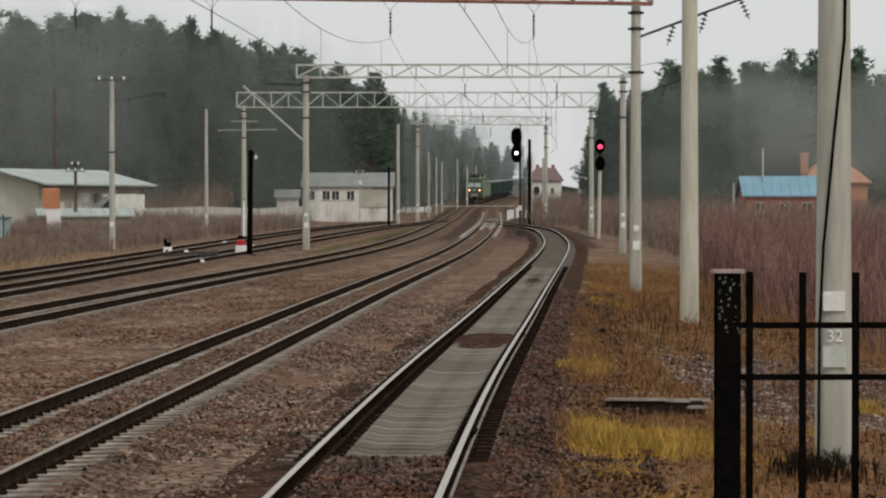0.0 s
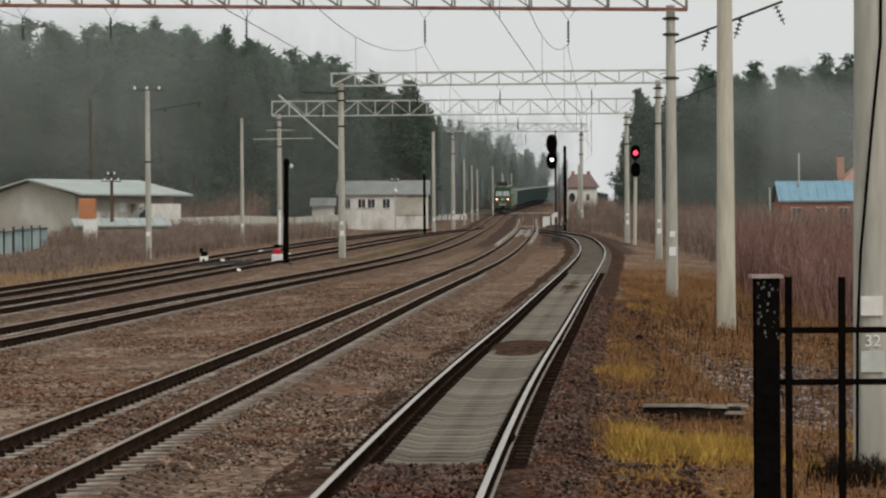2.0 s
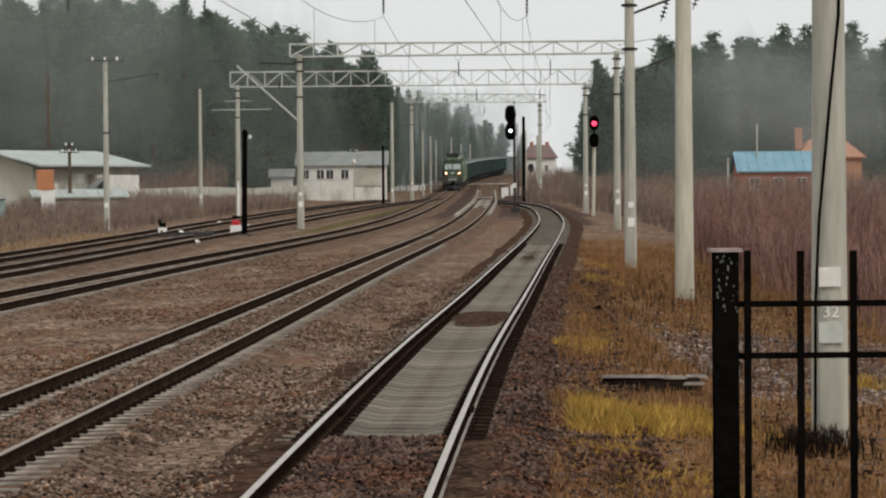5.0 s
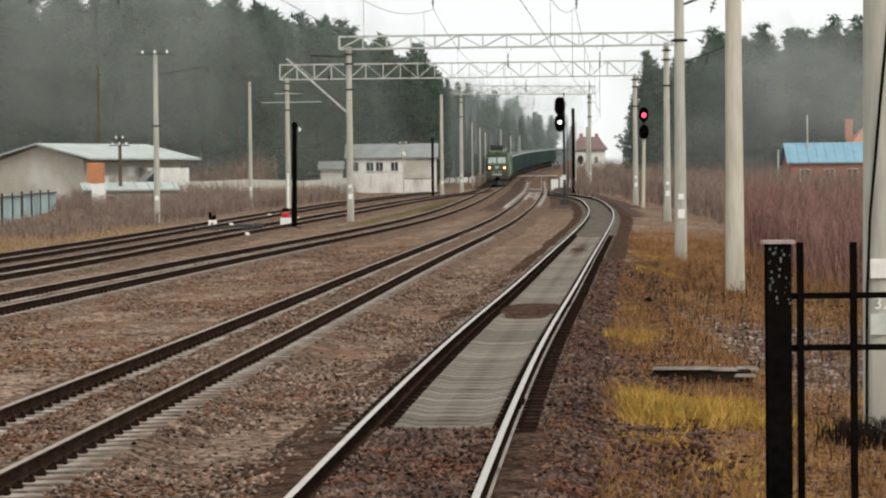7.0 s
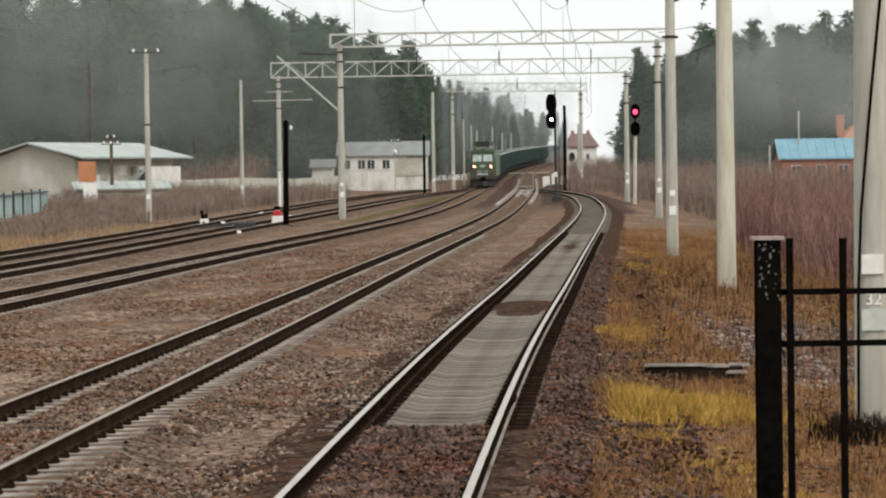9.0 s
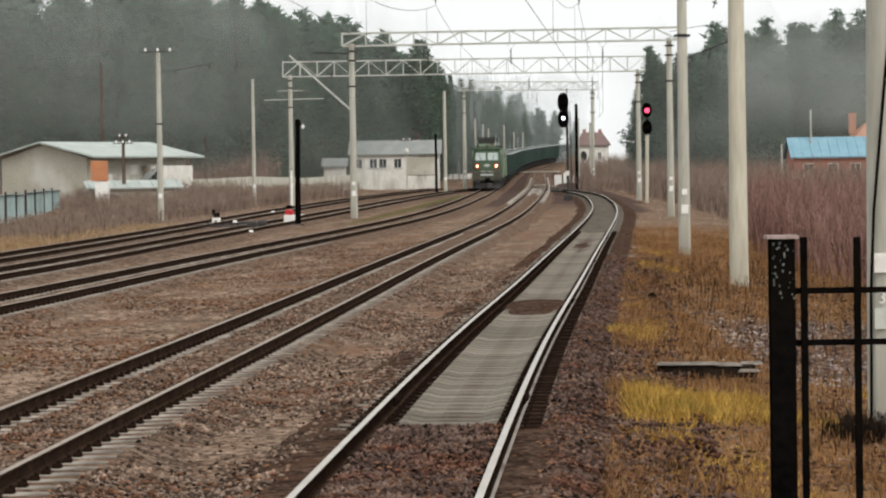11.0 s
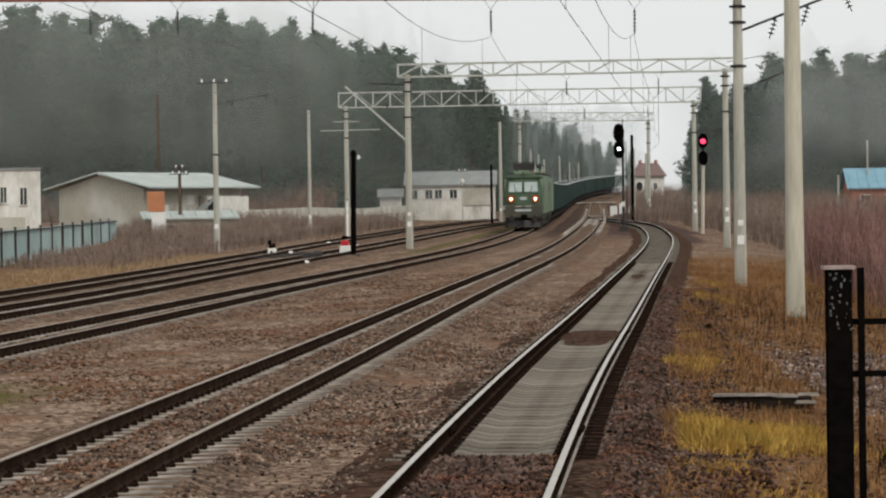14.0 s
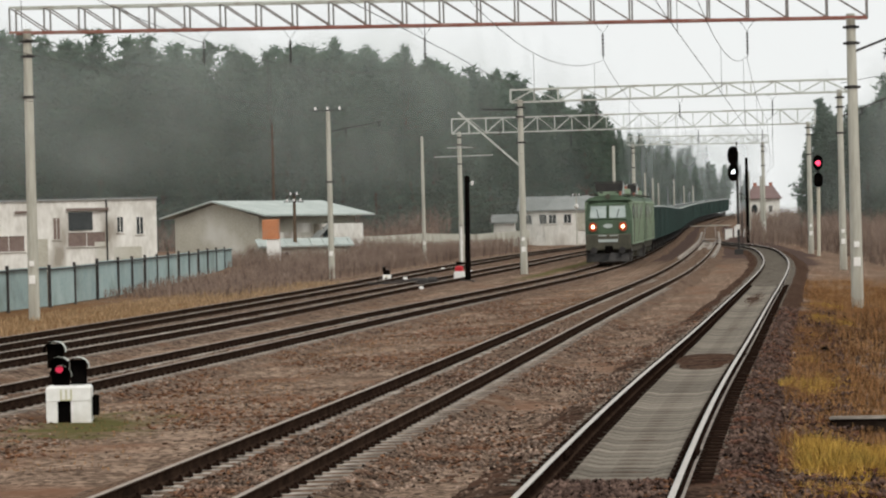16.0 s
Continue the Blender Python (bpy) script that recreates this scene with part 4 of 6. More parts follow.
# ---- timber lying on the verge, stones, rubbish ----
# near-black wood; below the plank it paints the timber's under-shadow
WOOD_DARK = mat("black_timber", (0.006, 0.004, 0.003), (0.028, 0.020, 0.015), 0.4, 20, 0.95, stretch=(0.3, 1, 1))
WOOD_PALE = mat("pale_timber", (0.10, 0.085, 0.072), (0.33, 0.29, 0.25), 0.3, 18, 0.95, third=(0.12, 0.09, 0.075), stretch=(0.25, 1, 1))
log = thing("broken_sleeper", "weathered broken timber sleeper lying in the grass", "timber", pose(3.22, 38.4, -0.44, 0, 0, -3))
part("beam", Geo(WOOD_DARK).box((-0.02, 0, 0.12), (1.5, 0.26, 0.2), top=(0.98, 0.9), chamfer=0.03), log, "near-black lower timber drawn as the shadow under the plank")
part("plank", Geo(WOOD_PALE).box((-0.3, -0.03, 0.24), (0.95, 0.25, 0.035), rz=0.02, top=(0.95, 0.7), chamfer=0.012).box((0.28, -0.05, 0.225), (0.5, 0.16, 0.05), rz=-0.16, top=(0.6, 0.5)), log, "pale split upper plank")
part("splinter", Geo(WOOD_PALE).box((0.66, 0.02, 0.235), (0.36, 0.16, 0.045), rz=0.06, top=(0.8, 0.5)).box((0.62, -0.12, 0.13), (0.34, 0.05, 0.05), rz=-0.1, top=(0.8, 0.5)), log)
part("support", Geo(WOOD_DARK).box((0.05, -0.05, 0.04), (0.5, 0.3, 0.2), top=(0.9, 0.7)), log, "near-black block filling the shadow under the timber")
WASTE = mat("white_litter", (0.7, 0.7, 0.7), (0.82, 0.82, 0.82), 0.1, 20, 0.8)
for i, (x, y, s) in enumerate(((2.95, 26.6, 0.07), (3.1, 28.2, 0.06), (2.35, 26.5, 0.05), (3.55, 27.4, 0.07), (3.9, 29.3, 0.06), (2.0, 45, 0.07))):
    g = Geo(WASTE)
    g.box((0, 0, s * 0.3), (s * 1.4, s, s * 0.6), top=(0.6, 0.7), chamfer=s * 0.1)
    solid("litter", g, "small crumpled white piece of litter", "litter", group="litter", m=pose(x, y, -0.6 + 0.03, 0, 0, i * 50))
stump = solid("burnt_clump", Geo(BLACK).tube([(0, 0, -0.1), (0.02, 0, 0.12), (0, 0.02, 0.2)], [0.12, 0.14, 0.05], 9), "dark rotten stump on the verge", "stump", m=pose(3.9, 62.5, -0.45))


# ---- buildings ----
def window(parent, c, w, h, frame_mat=WHITE, wall_y=0.0, boards=None):
    """A recessed window in a wall facing -y of its thing."""
    x, z = c
    win = part("window", Geo(frame_mat).box((x, wall_y - 0.01, z + h / 2 + 0.03), (w + 0.14, 0.1, 0.07)).box((x, wall_y - 0.03, z - h / 2 - 0.03), (w + 0.2, 0.16, 0.06)).box((x - w / 2 - 0.035, wall_y - 0.01, z), (0.07, 0.1, h)).box((x + w / 2 + 0.035, wall_y - 0.01, z), (0.07, 0.1, h)).box((x, wall_y - 0.01, z), (0.05, 0.06, h)), parent)
    part("pane", Geo(boards or DARKGLASS).box((x, wall_y + 0.0, z), (w, 0.03, h)), win)
    return win


def gable_house(name, label, m, w, d, h, ridge, wall, roof, eave=0.35, hip=0.0):
    """Walls w x d, ridge along x; hip draws the ridge ends in."""
    t = thing(name, label, "building", m)
    part("wall", Geo(wall).box((0, d / 2, h / 2 - 1), (w, d, h + 2)).add([(-w / 2, 0, h), (-w / 2, d, h), (-w / 2 + hip, d / 2, h + ridge - 0.06), (w / 2, 0, h), (w / 2, d, h), (w / 2 - hip, d / 2, h + ridge - 0.06)], [(0, 1, 2), (3, 5, 4)]), t)
    e, k = eave, ridge / (d / 2)
    a = [(-w / 2 - e, -e, h - e * k), (w / 2 + e, -e, h - e * k), (w / 2 + e - hip, d / 2, h + ridge), (-w / 2 - e + hip, d / 2, h + ridge), (-w / 2 - e, d + e, h - e * k), (w / 2 + e, d + e, h - e * k)]
    up = [(x, y, z + 0.14) for x, y, z in a]
    g = Geo(roof)
    g.add(a + up, [(6, 7, 8, 9), (9, 8, 11, 10), (3, 2, 1, 0), (4, 5, 2, 3), (0, 1, 7, 6), (4, 10, 11, 5), (0, 6, 9, 3), (3, 9, 10, 4), (1, 2, 8, 7), (2, 5, 11, 8)])
    if hip:
        g.add(up, [(0, 3, 4), (1, 5, 2)])
    part("roof", g, t)
    n = int(w / 0.9)
    for i in range(n + 1):
        x = -w / 2 + w * i / n
        f = max(0.0, min(1.0, (w / 2 + e - abs(x)) / hip)) if hip else 1.0
        top = (x, -e + (d / 2 + e) * f, h - e * k + (ridge + e * k) * f + 0.17)
        part("roof_seam", Geo(roof).bar((x, -e, h - e * k + 0.17), top, 0.05), t)
    return t


# long low building with a grey roof
lb = gable_house("long_building", "low whitewashed building with a grey slate roof", pose(-12.1, 322, 3.2), 11.2, 6.5, 2.7, 1.6, PLASTER, SLATE_DARK)
for i, x in enumerate((-4.6, -2.7, -1.5, 0.4)):
    window(lb, (x, 1.5), 0.9, 1.1)
part("shed_door", Geo(BEIGE).box((3.4, -0.06, 1.1), (3.6, 0.1, 2.2)), lb, "pale ochre plank front")
gable_house("outhouse", "small pale outhouse beside the long building", pose(-19.5, 318, 2.6), 2.6, 3.0, 1.9, 0.8, PLASTER, SLATE_DARK)

# white house with the red hipped roof
wh = gable_house("white_house", "small white house with a dark red hipped roof", pose(16.2, 400, 4.0), 4.9, 5.0, 3.7, 1.75, PLASTER, ROOF_RED, 0.35, 1.25)
win = part("arched_window", Geo(DARKGLASS).add([(-1.5 + 0.5 * math.cos(a), -0.04, 1.9 + (0.7 if math.sin(a) < 0 else 0.75) * math.sin(a)) for a in np.linspace(0, 2 * math.pi, 16, endpoint=False)] + [(-1.5 + 0.5 * math.cos(a), 0.05, 1.9 + (0.7 if math.sin(a) < 0 else 0.75) * math.sin(a)) for a in np.linspace(0, 2 * math.pi, 16, endpoint=False)], [tuple(range(16))] + [(k, (k + 1) % 16, 16 + (k + 1) % 16, 16 + k) for k in range(16)]), wh, "dark arched window")
for x in (-1.25, 1.2):
    part("chimney", Geo(BRICK_RED).box((x, 2.6, 5.35), (0.5, 0.5, 1.3)).box((x, 2.6, 6.02), (0.62, 0.62, 0.1)), wh)
window(wh, (1.0, 1.9), 0.5, 1.0)

# blue-roofed house and the orange gable behind it
bh = gable_house("blue_roofed_house", "red brick house with a blue metal roof", pose(33.4, 250, 1.2), 7.3, 6.0, 3.1, 1.75, BRICK_RED, ROOF_BLUE)
for x in (-2.2, 0.2, 2.4):
    window(bh, (x, 1.7), 0.9, 1.2)
og = gable_house("brick_house", "orange brick house with a chimney behind the blue roof", pose(41.5, 268, 1.5, 0, 0, 0), 6.5, 7.0, 4.4, 2.3, BRICK_ORANGE, BRICK_ORANGE, 0.4, 2.6)
part("chimney", Geo(BRICK_ORANGE).box((-3.0, 3.0, 6.3), (0.75, 0.6, 2.2)).box((-3.0, 3.0, 7.35), (0.9, 0.75, 0.16)), og, "square brick chimney")

# flat-roofed white workshop
ws = thing("workshop", "flat-roofed white workshop with peeling plaster and boarded windows", "building", pose(-36.0 - 10.5 * math.cos(0.21), 180 - 10.5 * math.sin(0.21), 0.5, 0, 0, math.degrees(0.21)))
part("wall", Geo(PLASTER).box((0, 5, 2.7), (21, 10, 5.6)), ws)
part("roof", Geo(SLATE_DARK).box((0, 5.0, 5.56), (21.2, 10.3, 0.12)), ws, "thin dark flat roof edge")
BOARD = mat("brown_boards", (0.14, 0.10, 0.085), (0.22, 0.17, 0.15), 0.4, 12, 0.9)
for x, z, w, h, bd in ((9.3, 3.6, 0.45, 1.2, None), (7.9, 3.7, 0.4, 1.1, None), (5.5, 2.7, 2.6, 1.0, BOARD), (3.4, 3.5, 0.45, 1.5, BOARD), (0.0, 2.5, 2.2, 1.1, BOARD), (-1.0, 3.9, 0.7, 1.5, BOARD), (-4.4, 3.4, 0.8, 1.5, None), (-7, 3.4, 0.8, 1.5, BOARD)):
    window(ws, (x, z), w, h, PLASTER, 0.0, bd)
part("lintel", Geo(BOARD).box((5.6, -0.12, 4.85), (3.0, 0.3, 0.16)).box((0.9, -0.1, 4.75), (0.9, 0.24, 0.12)), ws, "broken dark canopy board over an opening")
part("stained_patch", Geo(BEIGE).box((6.6, -0.012, 1.4), (1.1, 0.05, 2.2)).box((8.4, -0.01, 1.2), (2.0, 0.05, 1.8)).box((2.3, -0.01, 1.6), (0.9, 0.05, 2.4)), ws, "bare patches where plaster has fallen off")
part("drain_pipe", Geo(DARKSTEEL).tube([(6.95, -0.1, 0.2), (6.95, -0.1, 5.5)], 0.06, 8), ws)
# dark panel on the wall stands for the unlit inside of the opening
part("damaged_opening", Geo(DARKGLASS).box((5.1, -0.03, 4.0), (1.7, 0.1, 1.3)), ws, "dark panel for the unlit inside of a broken upper opening")

# shed with the pale roof, turned away from the line
sh = thing("shed", "dilapidated beige shed with a pale slate gable roof", "building", Matrix.LocRotScale((-32.6, 205, 0.9), Euler((0, 0, math.atan2(10.4, 6.6))), None))
part("wall", Geo(BEIGE).box((6.2, 4.65, 1.7), (12.4, 9.3, 4.4)).add([(0, 0, 3.9), (0, 9.3, 3.9), (0, 4.65, 5.1), (12.4, 0, 3.9), (12.4, 9.3, 3.9), (12.4, 4.65, 5.1)], [(0, 1, 2), (3, 5, 4)]), sh)
rg = Geo(SLATE)
for s in (1, -1):
    a = [(-0.6, 4.65 - s * 5.9, 3.86), (13.6, 4.65 - s * 5.9, 3.86), (13.6, 4.65, 5.15), (-0.6, 4.65, 5.15)]
    rg.add(a + [(x, y, z + 0.14) for x, y, z in a], [(0, 1, 2, 3), (7, 6, 5, 4), (0, 4, 5, 1), (1, 5, 6, 2), (2, 6, 7, 3), (3, 7, 4, 0)])
part("roof", rg, sh)
part("white_lean_to", Geo(PLASTER).box((9.6, -0.5, 1.5), (5.4, 0.9, 3.4)), sh, "peeling white lean-to wall")
# dark panel paints the unlit inside of an open door
part("doorway", Geo(DARKGLASS).box((7.4, -0.98, 1.8), (0.9, 0.06, 2.2)), sh)
part("leaning_sheet", Geo(SLATE_DARK).bar((4.4, -0.6, 0.8), (7.6, -1.1, 3.2), 1.0, 0.05), sh)
lt = thing("lean_to", "low pale-roofed lean-to before the shed", "building", pose(-27.9, 199, 0.6, 0, 0, 14))
part("wall", Geo(BEIGE).box((0, 1.2, 0.7), (7.0, 2.4, 1.9)), lt)
part("roof", Geo(SLATE).add([(-3.8, -0.3, 1.62), (3.8, -0.3, 1.62), (3.8, 2.7, 2.2), (-3.8, 2.7, 2.2), (-3.8, -0.3, 1.74), (3.8, -0.3, 1.74), (3.8, 2.7, 2.32), (-3.8, 2.7, 2.32)], [(0, 3, 2, 1), (4, 5, 6, 7), (0, 1, 5, 4), (1, 2, 6, 5), (2, 3, 7, 6), (3, 0, 4, 7)]), lt)
for k in range(8):
    part("roof_sheet", Geo(SLATE).bar((-3.5 + k, -0.32, 1.77), (-3.5 + k, 2.68, 2.35), 0.06), lt)
window(lt, (-1.8, 0.9), 0.9, 0.7)
part("plank_pile", Geo(WOOD).box((2.6, -0.6, 0.3), (2.0, 0.7, 0.7), rz=0.1, top=(0.9, 0.7)), lt)
part("patched_plaster", Geo(PLASTER).box((3.4, -0.02, 1.9), (3.6, 0.06, 1.3)).box((5.6, -0.015, 2.9), (2.2, 0.05, 0.8)), sh, "paler patch of peeling plaster")
ob1 = thing("orange_cabinet", "orange metal cabinet on a white base behind the fence", "cabinet", pose(-30.2, 196, 1.3))
part("cabinet", Geo(ORANGE).box((0, 0, 2.35), (1.25, 0.8, 1.55), chamfer=0.04), ob1)
part("base", Geo(WHITE).box((0.2, 0, 0.7), (1.0, 0.7, 1.75)), ob1)
wall = Geo(CONCRETE)
wall.sweep([(-0.15, -0.6), (-0.12, 1.0), (0.12, 1.0), (0.15, -0.6)], [(x, y, rise(y) + 0.55 + 0.35 * math.sin(x * 0.31) ** 2) for x, y in ((-44, 243), (-38, 242), (-33, 246), (-28, 250), (-24, 256), (-19, 262), (-14, 270))], 0)
solid("low_wall", wall, "long low whitish concrete wall on the far bank", "wall", "structure")
whf = thing("crossing_fence", "low white concrete fence by the level crossing", "fence", pose(-4.4, 400, rise(400) - 0.35))
for i in range(5):
    part("panel", Geo(WHITE).box((-2.0 + i * 1.02, 0.4 * math.sin(i), 0.5), (0.85, 0.12, 0.85), chamfer=0.02), whf)
for i, (x, y, w, h) in enumerate(((9.3, 345, 0.7, 1.2), (10.5, 352, 0.8, 1.4), (11.5, 349, 0.6, 1.1), (8.5, 330, 0.4, 1.3))):
    c = solid("relay_cabinet", Geo(WHITE).box((0, 0, h / 2), (w, 0.6, h), chamfer=0.05).box((0, 0, h + 0.03), (w + 0.1, 0.7, 0.06)), "white relay cabinet at the level crossing", "cabinet", group="relay cabinets", m=pose(x, y, rise(y) - 0.35))
cr = Geo(CONCRETE)
for k in range(12):
    cr.box((2.0 + k * 1.25 - 4, 451 + 0.0 * k, rise(451) - 0.02), (1.2, 4.5, 0.12), chamfer=0.02)
solid("crossing_deck", cr, "pale concrete slabs of the level crossing", "level crossing", "structure")
# concrete slabs along the second track by the crossing
for k in range(46):
    for off in (-1.25, 1.25) + ((-0.42, 0.42) if 8 < k < 22 else ()):
        y = 196 + k * 4.2
        q = on(SECOND, y, off, -0.1)
        solid("edge_slab", Geo(SLEEPER_PALE).box((0, 0, -0.03), (0.3, 4.1, 0.16), chamfer=0.03), "pale concrete slab along the rail", "slab", group="slabs along the rail", m=Matrix.LocRotScale(q, Euler((math.atan2(rise(y + 2) - rise(y - 2), 4), 0, math.atan2(float(SECOND(y - 2) - SECOND(y + 2)), 4))), None))
for y in (247, 262, 276, 320):
    solid("cross_slab", Geo(SLEEPER_PALE).box((0, 0, -0.02), (1.35, 1.3, 0.16), chamfer=0.03), "pale concrete slab between the rails", "slab", group="slabs between the rails", m=pose(*on(SECOND, y, 0, -0.09)))

# teal sheet fence
tf = thing("sheet_fence", "faded teal sheet-metal fence with dark posts, partly leaning", "fence")
pts = [Vector((-30.2, 100, 0)), Vector((-28.6, 117, 0)), Vector((-29.0, 134, 0)), Vector((-30.4, 155, 0)), Vector((-32.0, 188, 0))]
runs = []
for a, b in zip(pts, pts[1:]):
    n = max(1, round((b - a).length / 5.0))
    runs += [a.lerp(b, i / n) for i in range(n)]
runs.append(pts[-1])
rf = random.Random(3)
for a, b in zip(runs, runs[1:]):
    za, zb = rise(a.y) - 0.3, rise(b.y) - 0.3
    h = 1.84 + rf.uniform(-0.06, 0.06)
    part("panel", Geo(TEAL).bar(a + Vector((0, 0, za + h / 2)), b + Vector((rf.uniform(-0.05, 0.05), -0.12, zb + h / 2)), 0.04, h), tf)
    part("post", Geo(DARKSTEEL).bar(a + Vector((0.05, 0, za - 0.3)), a + Vector((0.05, 0, za + h + 0.16)), 0.13), tf)
    part("rail", Geo(DARKSTEEL).bar(a + Vector((0.08, 0, za + h - 0.08)), b + Vector((0.08, 0, zb + h - 0.08)), 0.07), tf)


# ---- the goods train ----
def locomotive():
    t = thing("locomotive", "green electric locomotive with lit headlamps and grimy skirt", "locomotive")
    w, L, z0, z1 = 3.16, 16.4, 1.15, 3.75
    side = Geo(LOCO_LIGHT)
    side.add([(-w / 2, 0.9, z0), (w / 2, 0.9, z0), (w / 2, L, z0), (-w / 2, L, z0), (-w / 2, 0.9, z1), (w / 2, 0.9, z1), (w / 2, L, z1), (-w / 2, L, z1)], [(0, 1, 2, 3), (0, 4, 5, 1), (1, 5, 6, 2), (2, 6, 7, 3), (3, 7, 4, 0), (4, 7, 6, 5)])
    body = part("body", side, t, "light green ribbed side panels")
    for i in range(26):
        y = 2.6 + i * 0.53
        for s in (-1, 1):
            part("side_rib", Geo(LOCO_LIGHT if i % 3 else LOCO_SKIRT).box((s * (w / 2 + 0.02), y, 2.45), (0.05, 0.09 if i % 3 else 0.16, 2.4)), body)
    for i, y in enumerate((1.7, 3.6, 6.2, 8.8, 11.4)):
        for s in (-1, 1):
            part("side_window", Geo(DARKGLASS).box((s * (w / 2 + 0.035), y, 3.1), (0.03, 0.7 if i else 0.6, 0.75)), body)
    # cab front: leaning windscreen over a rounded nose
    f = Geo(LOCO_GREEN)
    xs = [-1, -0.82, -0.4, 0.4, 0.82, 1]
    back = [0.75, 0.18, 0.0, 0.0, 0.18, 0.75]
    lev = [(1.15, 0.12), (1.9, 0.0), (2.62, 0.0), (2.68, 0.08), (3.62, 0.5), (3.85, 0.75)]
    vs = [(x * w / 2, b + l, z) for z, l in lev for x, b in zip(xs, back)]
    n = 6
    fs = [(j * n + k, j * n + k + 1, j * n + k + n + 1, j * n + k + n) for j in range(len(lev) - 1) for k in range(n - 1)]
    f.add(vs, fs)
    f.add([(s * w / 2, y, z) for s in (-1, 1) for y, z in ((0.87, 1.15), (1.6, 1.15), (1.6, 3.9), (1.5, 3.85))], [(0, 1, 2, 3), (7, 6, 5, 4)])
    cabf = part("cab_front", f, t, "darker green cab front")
    for s in (-1, 1):
        p = part("windscreen", Geo(CABGLASS).add([(s * 0.1, 0.04, 2.78), (s * 1.2, 0.12, 2.78), (s * 1.14, 0.42, 3.5), (s * 0.1, 0.34, 3.5), (s * 0.1, 0.14, 2.78), (s * 1.2, 0.22, 2.78), (s * 1.14, 0.52, 3.5), (s * 0.1, 0.44, 3.5)], [(0, 1, 2, 3), (0, 4, 5, 1), (1, 5, 6, 2), (2, 6, 7, 3), (3, 7, 4, 0)]), cabf, "pale reflecting windscreen")
        fr = Geo(LOCO_GREEN)
        for a, b in (((0.06, 0.0, 2.74), (1.25, 0.09, 2.74)), ((1.25, 0.09, 2.74), (1.18, 0.42, 3.54)), ((1.18, 0.42, 3.54), (0.06, 0.34, 3.54)), ((0.06, 0.34, 3.54), (0.06, 0.0, 2.74))):
            fr.bar((s * a[0], a[1], a[2]), (s * b[0], b[1], b[2]), 0.06)
        part("windscreen_frame", fr, cabf)
        ring = part("headlamp", Geo(RED_RING).tube([(s * 1.0, 0.3, 2.25), (s * 1.0, -0.08, 2.25)], [0.25, 0.27], 16), cabf, "red-rimmed round headlamp")
        part("lamp_glass", Geo(LAMP_WARM).tube([(s * 1.0, -0.07, 2.25), (s * 1.0, -0.1, 2.25)], [0.115, 0.085], 16), ring, "glowing warm lamp glass")
        part("buffer", Geo(DARKSTEEL).tube([(s * 0.95, 0.3, 0.95), (s * 0.95, -0.35, 0.95), (s * 0.95, -0.42, 0.95)], [0.13, 0.13, 0.24], 12), t)
        part("step_ladder", Geo(DARKSTEEL).box((s * 1.35, 0.6, 0.6), (0.35, 0.5, 0.9)), t)
    part("maker_plate", Geo(WAGON_TOP).add([(0.32 * math.cos(a), -0.02, 2.3 + 0.13 * math.sin(a)) for a in np.linspace(0, 2 * math.pi, 14, endpoint=False)] + [(0.32 * math.cos(a), 0.03, 2.3 + 0.13 * math.sin(a)) for a in np.linspace(0, 2 * math.pi, 14, endpoint=False)], [tuple(range(14))] + [(k, (k + 1) % 14, 14 + (k + 1) % 14, 14 + k) for k in range(14)]), cabf, "pale oval plate")
    part("front_apron", Geo(LOCO_SKIRT).box((0, 0.25, 1.36), (3.0, 0.7, 0.92), chamfer=0.05), t, "grimy brown lower apron")
    part("number_strip", Geo(WAGON_TOP).box((0, -0.12, 1.42), (1.3, 0.03, 0.17)), t, "pale strip of plain bars")
    part("plough", Geo(DARKSTEEL).add([(-1.35, 0.15, 0.2), (0, -0.45, 0.2), (1.35, 0.15, 0.2), (-1.3, 0.3, 0.75), (0, -0.1, 0.75), (1.3, 0.3, 0.75), (-1.3, 0.8, 0.2), (1.3, 0.8, 0.2), (-1.3, 0.8, 0.75), (1.3, 0.8, 0.75)], [(0, 1, 4, 3), (1, 2, 5, 4), (0, 3, 8, 6), (2, 7, 9, 5), (3, 4, 5, 9, 8), (0, 6, 7, 2, 1)]), t)
    part("coupler", Geo(BLACK).box((0, -0.4, 1.05), (0.36, 0.9, 0.36), chamfer=0.05).box((0.1, -0.8, 1.05), (0.5, 0.25, 0.42), chamfer=0.06), t)
    part("underframe", Geo(LOCO_SKIRT).box((0, L / 2, 0.95), (2.8, L - 1.0, 0.45)), t)
    for y in (3.0, 5.9, 10.6, 13.5):
        for s in (-1, 1):
            wh = part("wheel", Geo(DARKSTEEL).tube([(s * 0.72, y, 0.62), (s * 0.86, y, 0.62)], [0.62, 0.6], 20), t)
    for y in (4.45, 12.05):
        for s in (-1, 1):
            part("bogie_frame", Geo(LOCO_SKIRT).box((s * 1.15, y, 0.72), (0.2, 4.6, 0.4), chamfer=0.05).box((s * 1.2, y - 1.45, 0.62), (0.25, 0.5, 0.5)).box((s * 1.2, y + 1.45, 0.62), (0.25, 0.5, 0.5)), t)
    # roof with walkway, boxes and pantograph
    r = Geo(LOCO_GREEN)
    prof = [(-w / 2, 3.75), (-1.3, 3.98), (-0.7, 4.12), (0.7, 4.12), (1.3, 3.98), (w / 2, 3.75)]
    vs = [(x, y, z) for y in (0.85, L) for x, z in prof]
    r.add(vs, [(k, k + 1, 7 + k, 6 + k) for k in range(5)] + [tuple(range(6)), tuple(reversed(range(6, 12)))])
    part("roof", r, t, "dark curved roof")
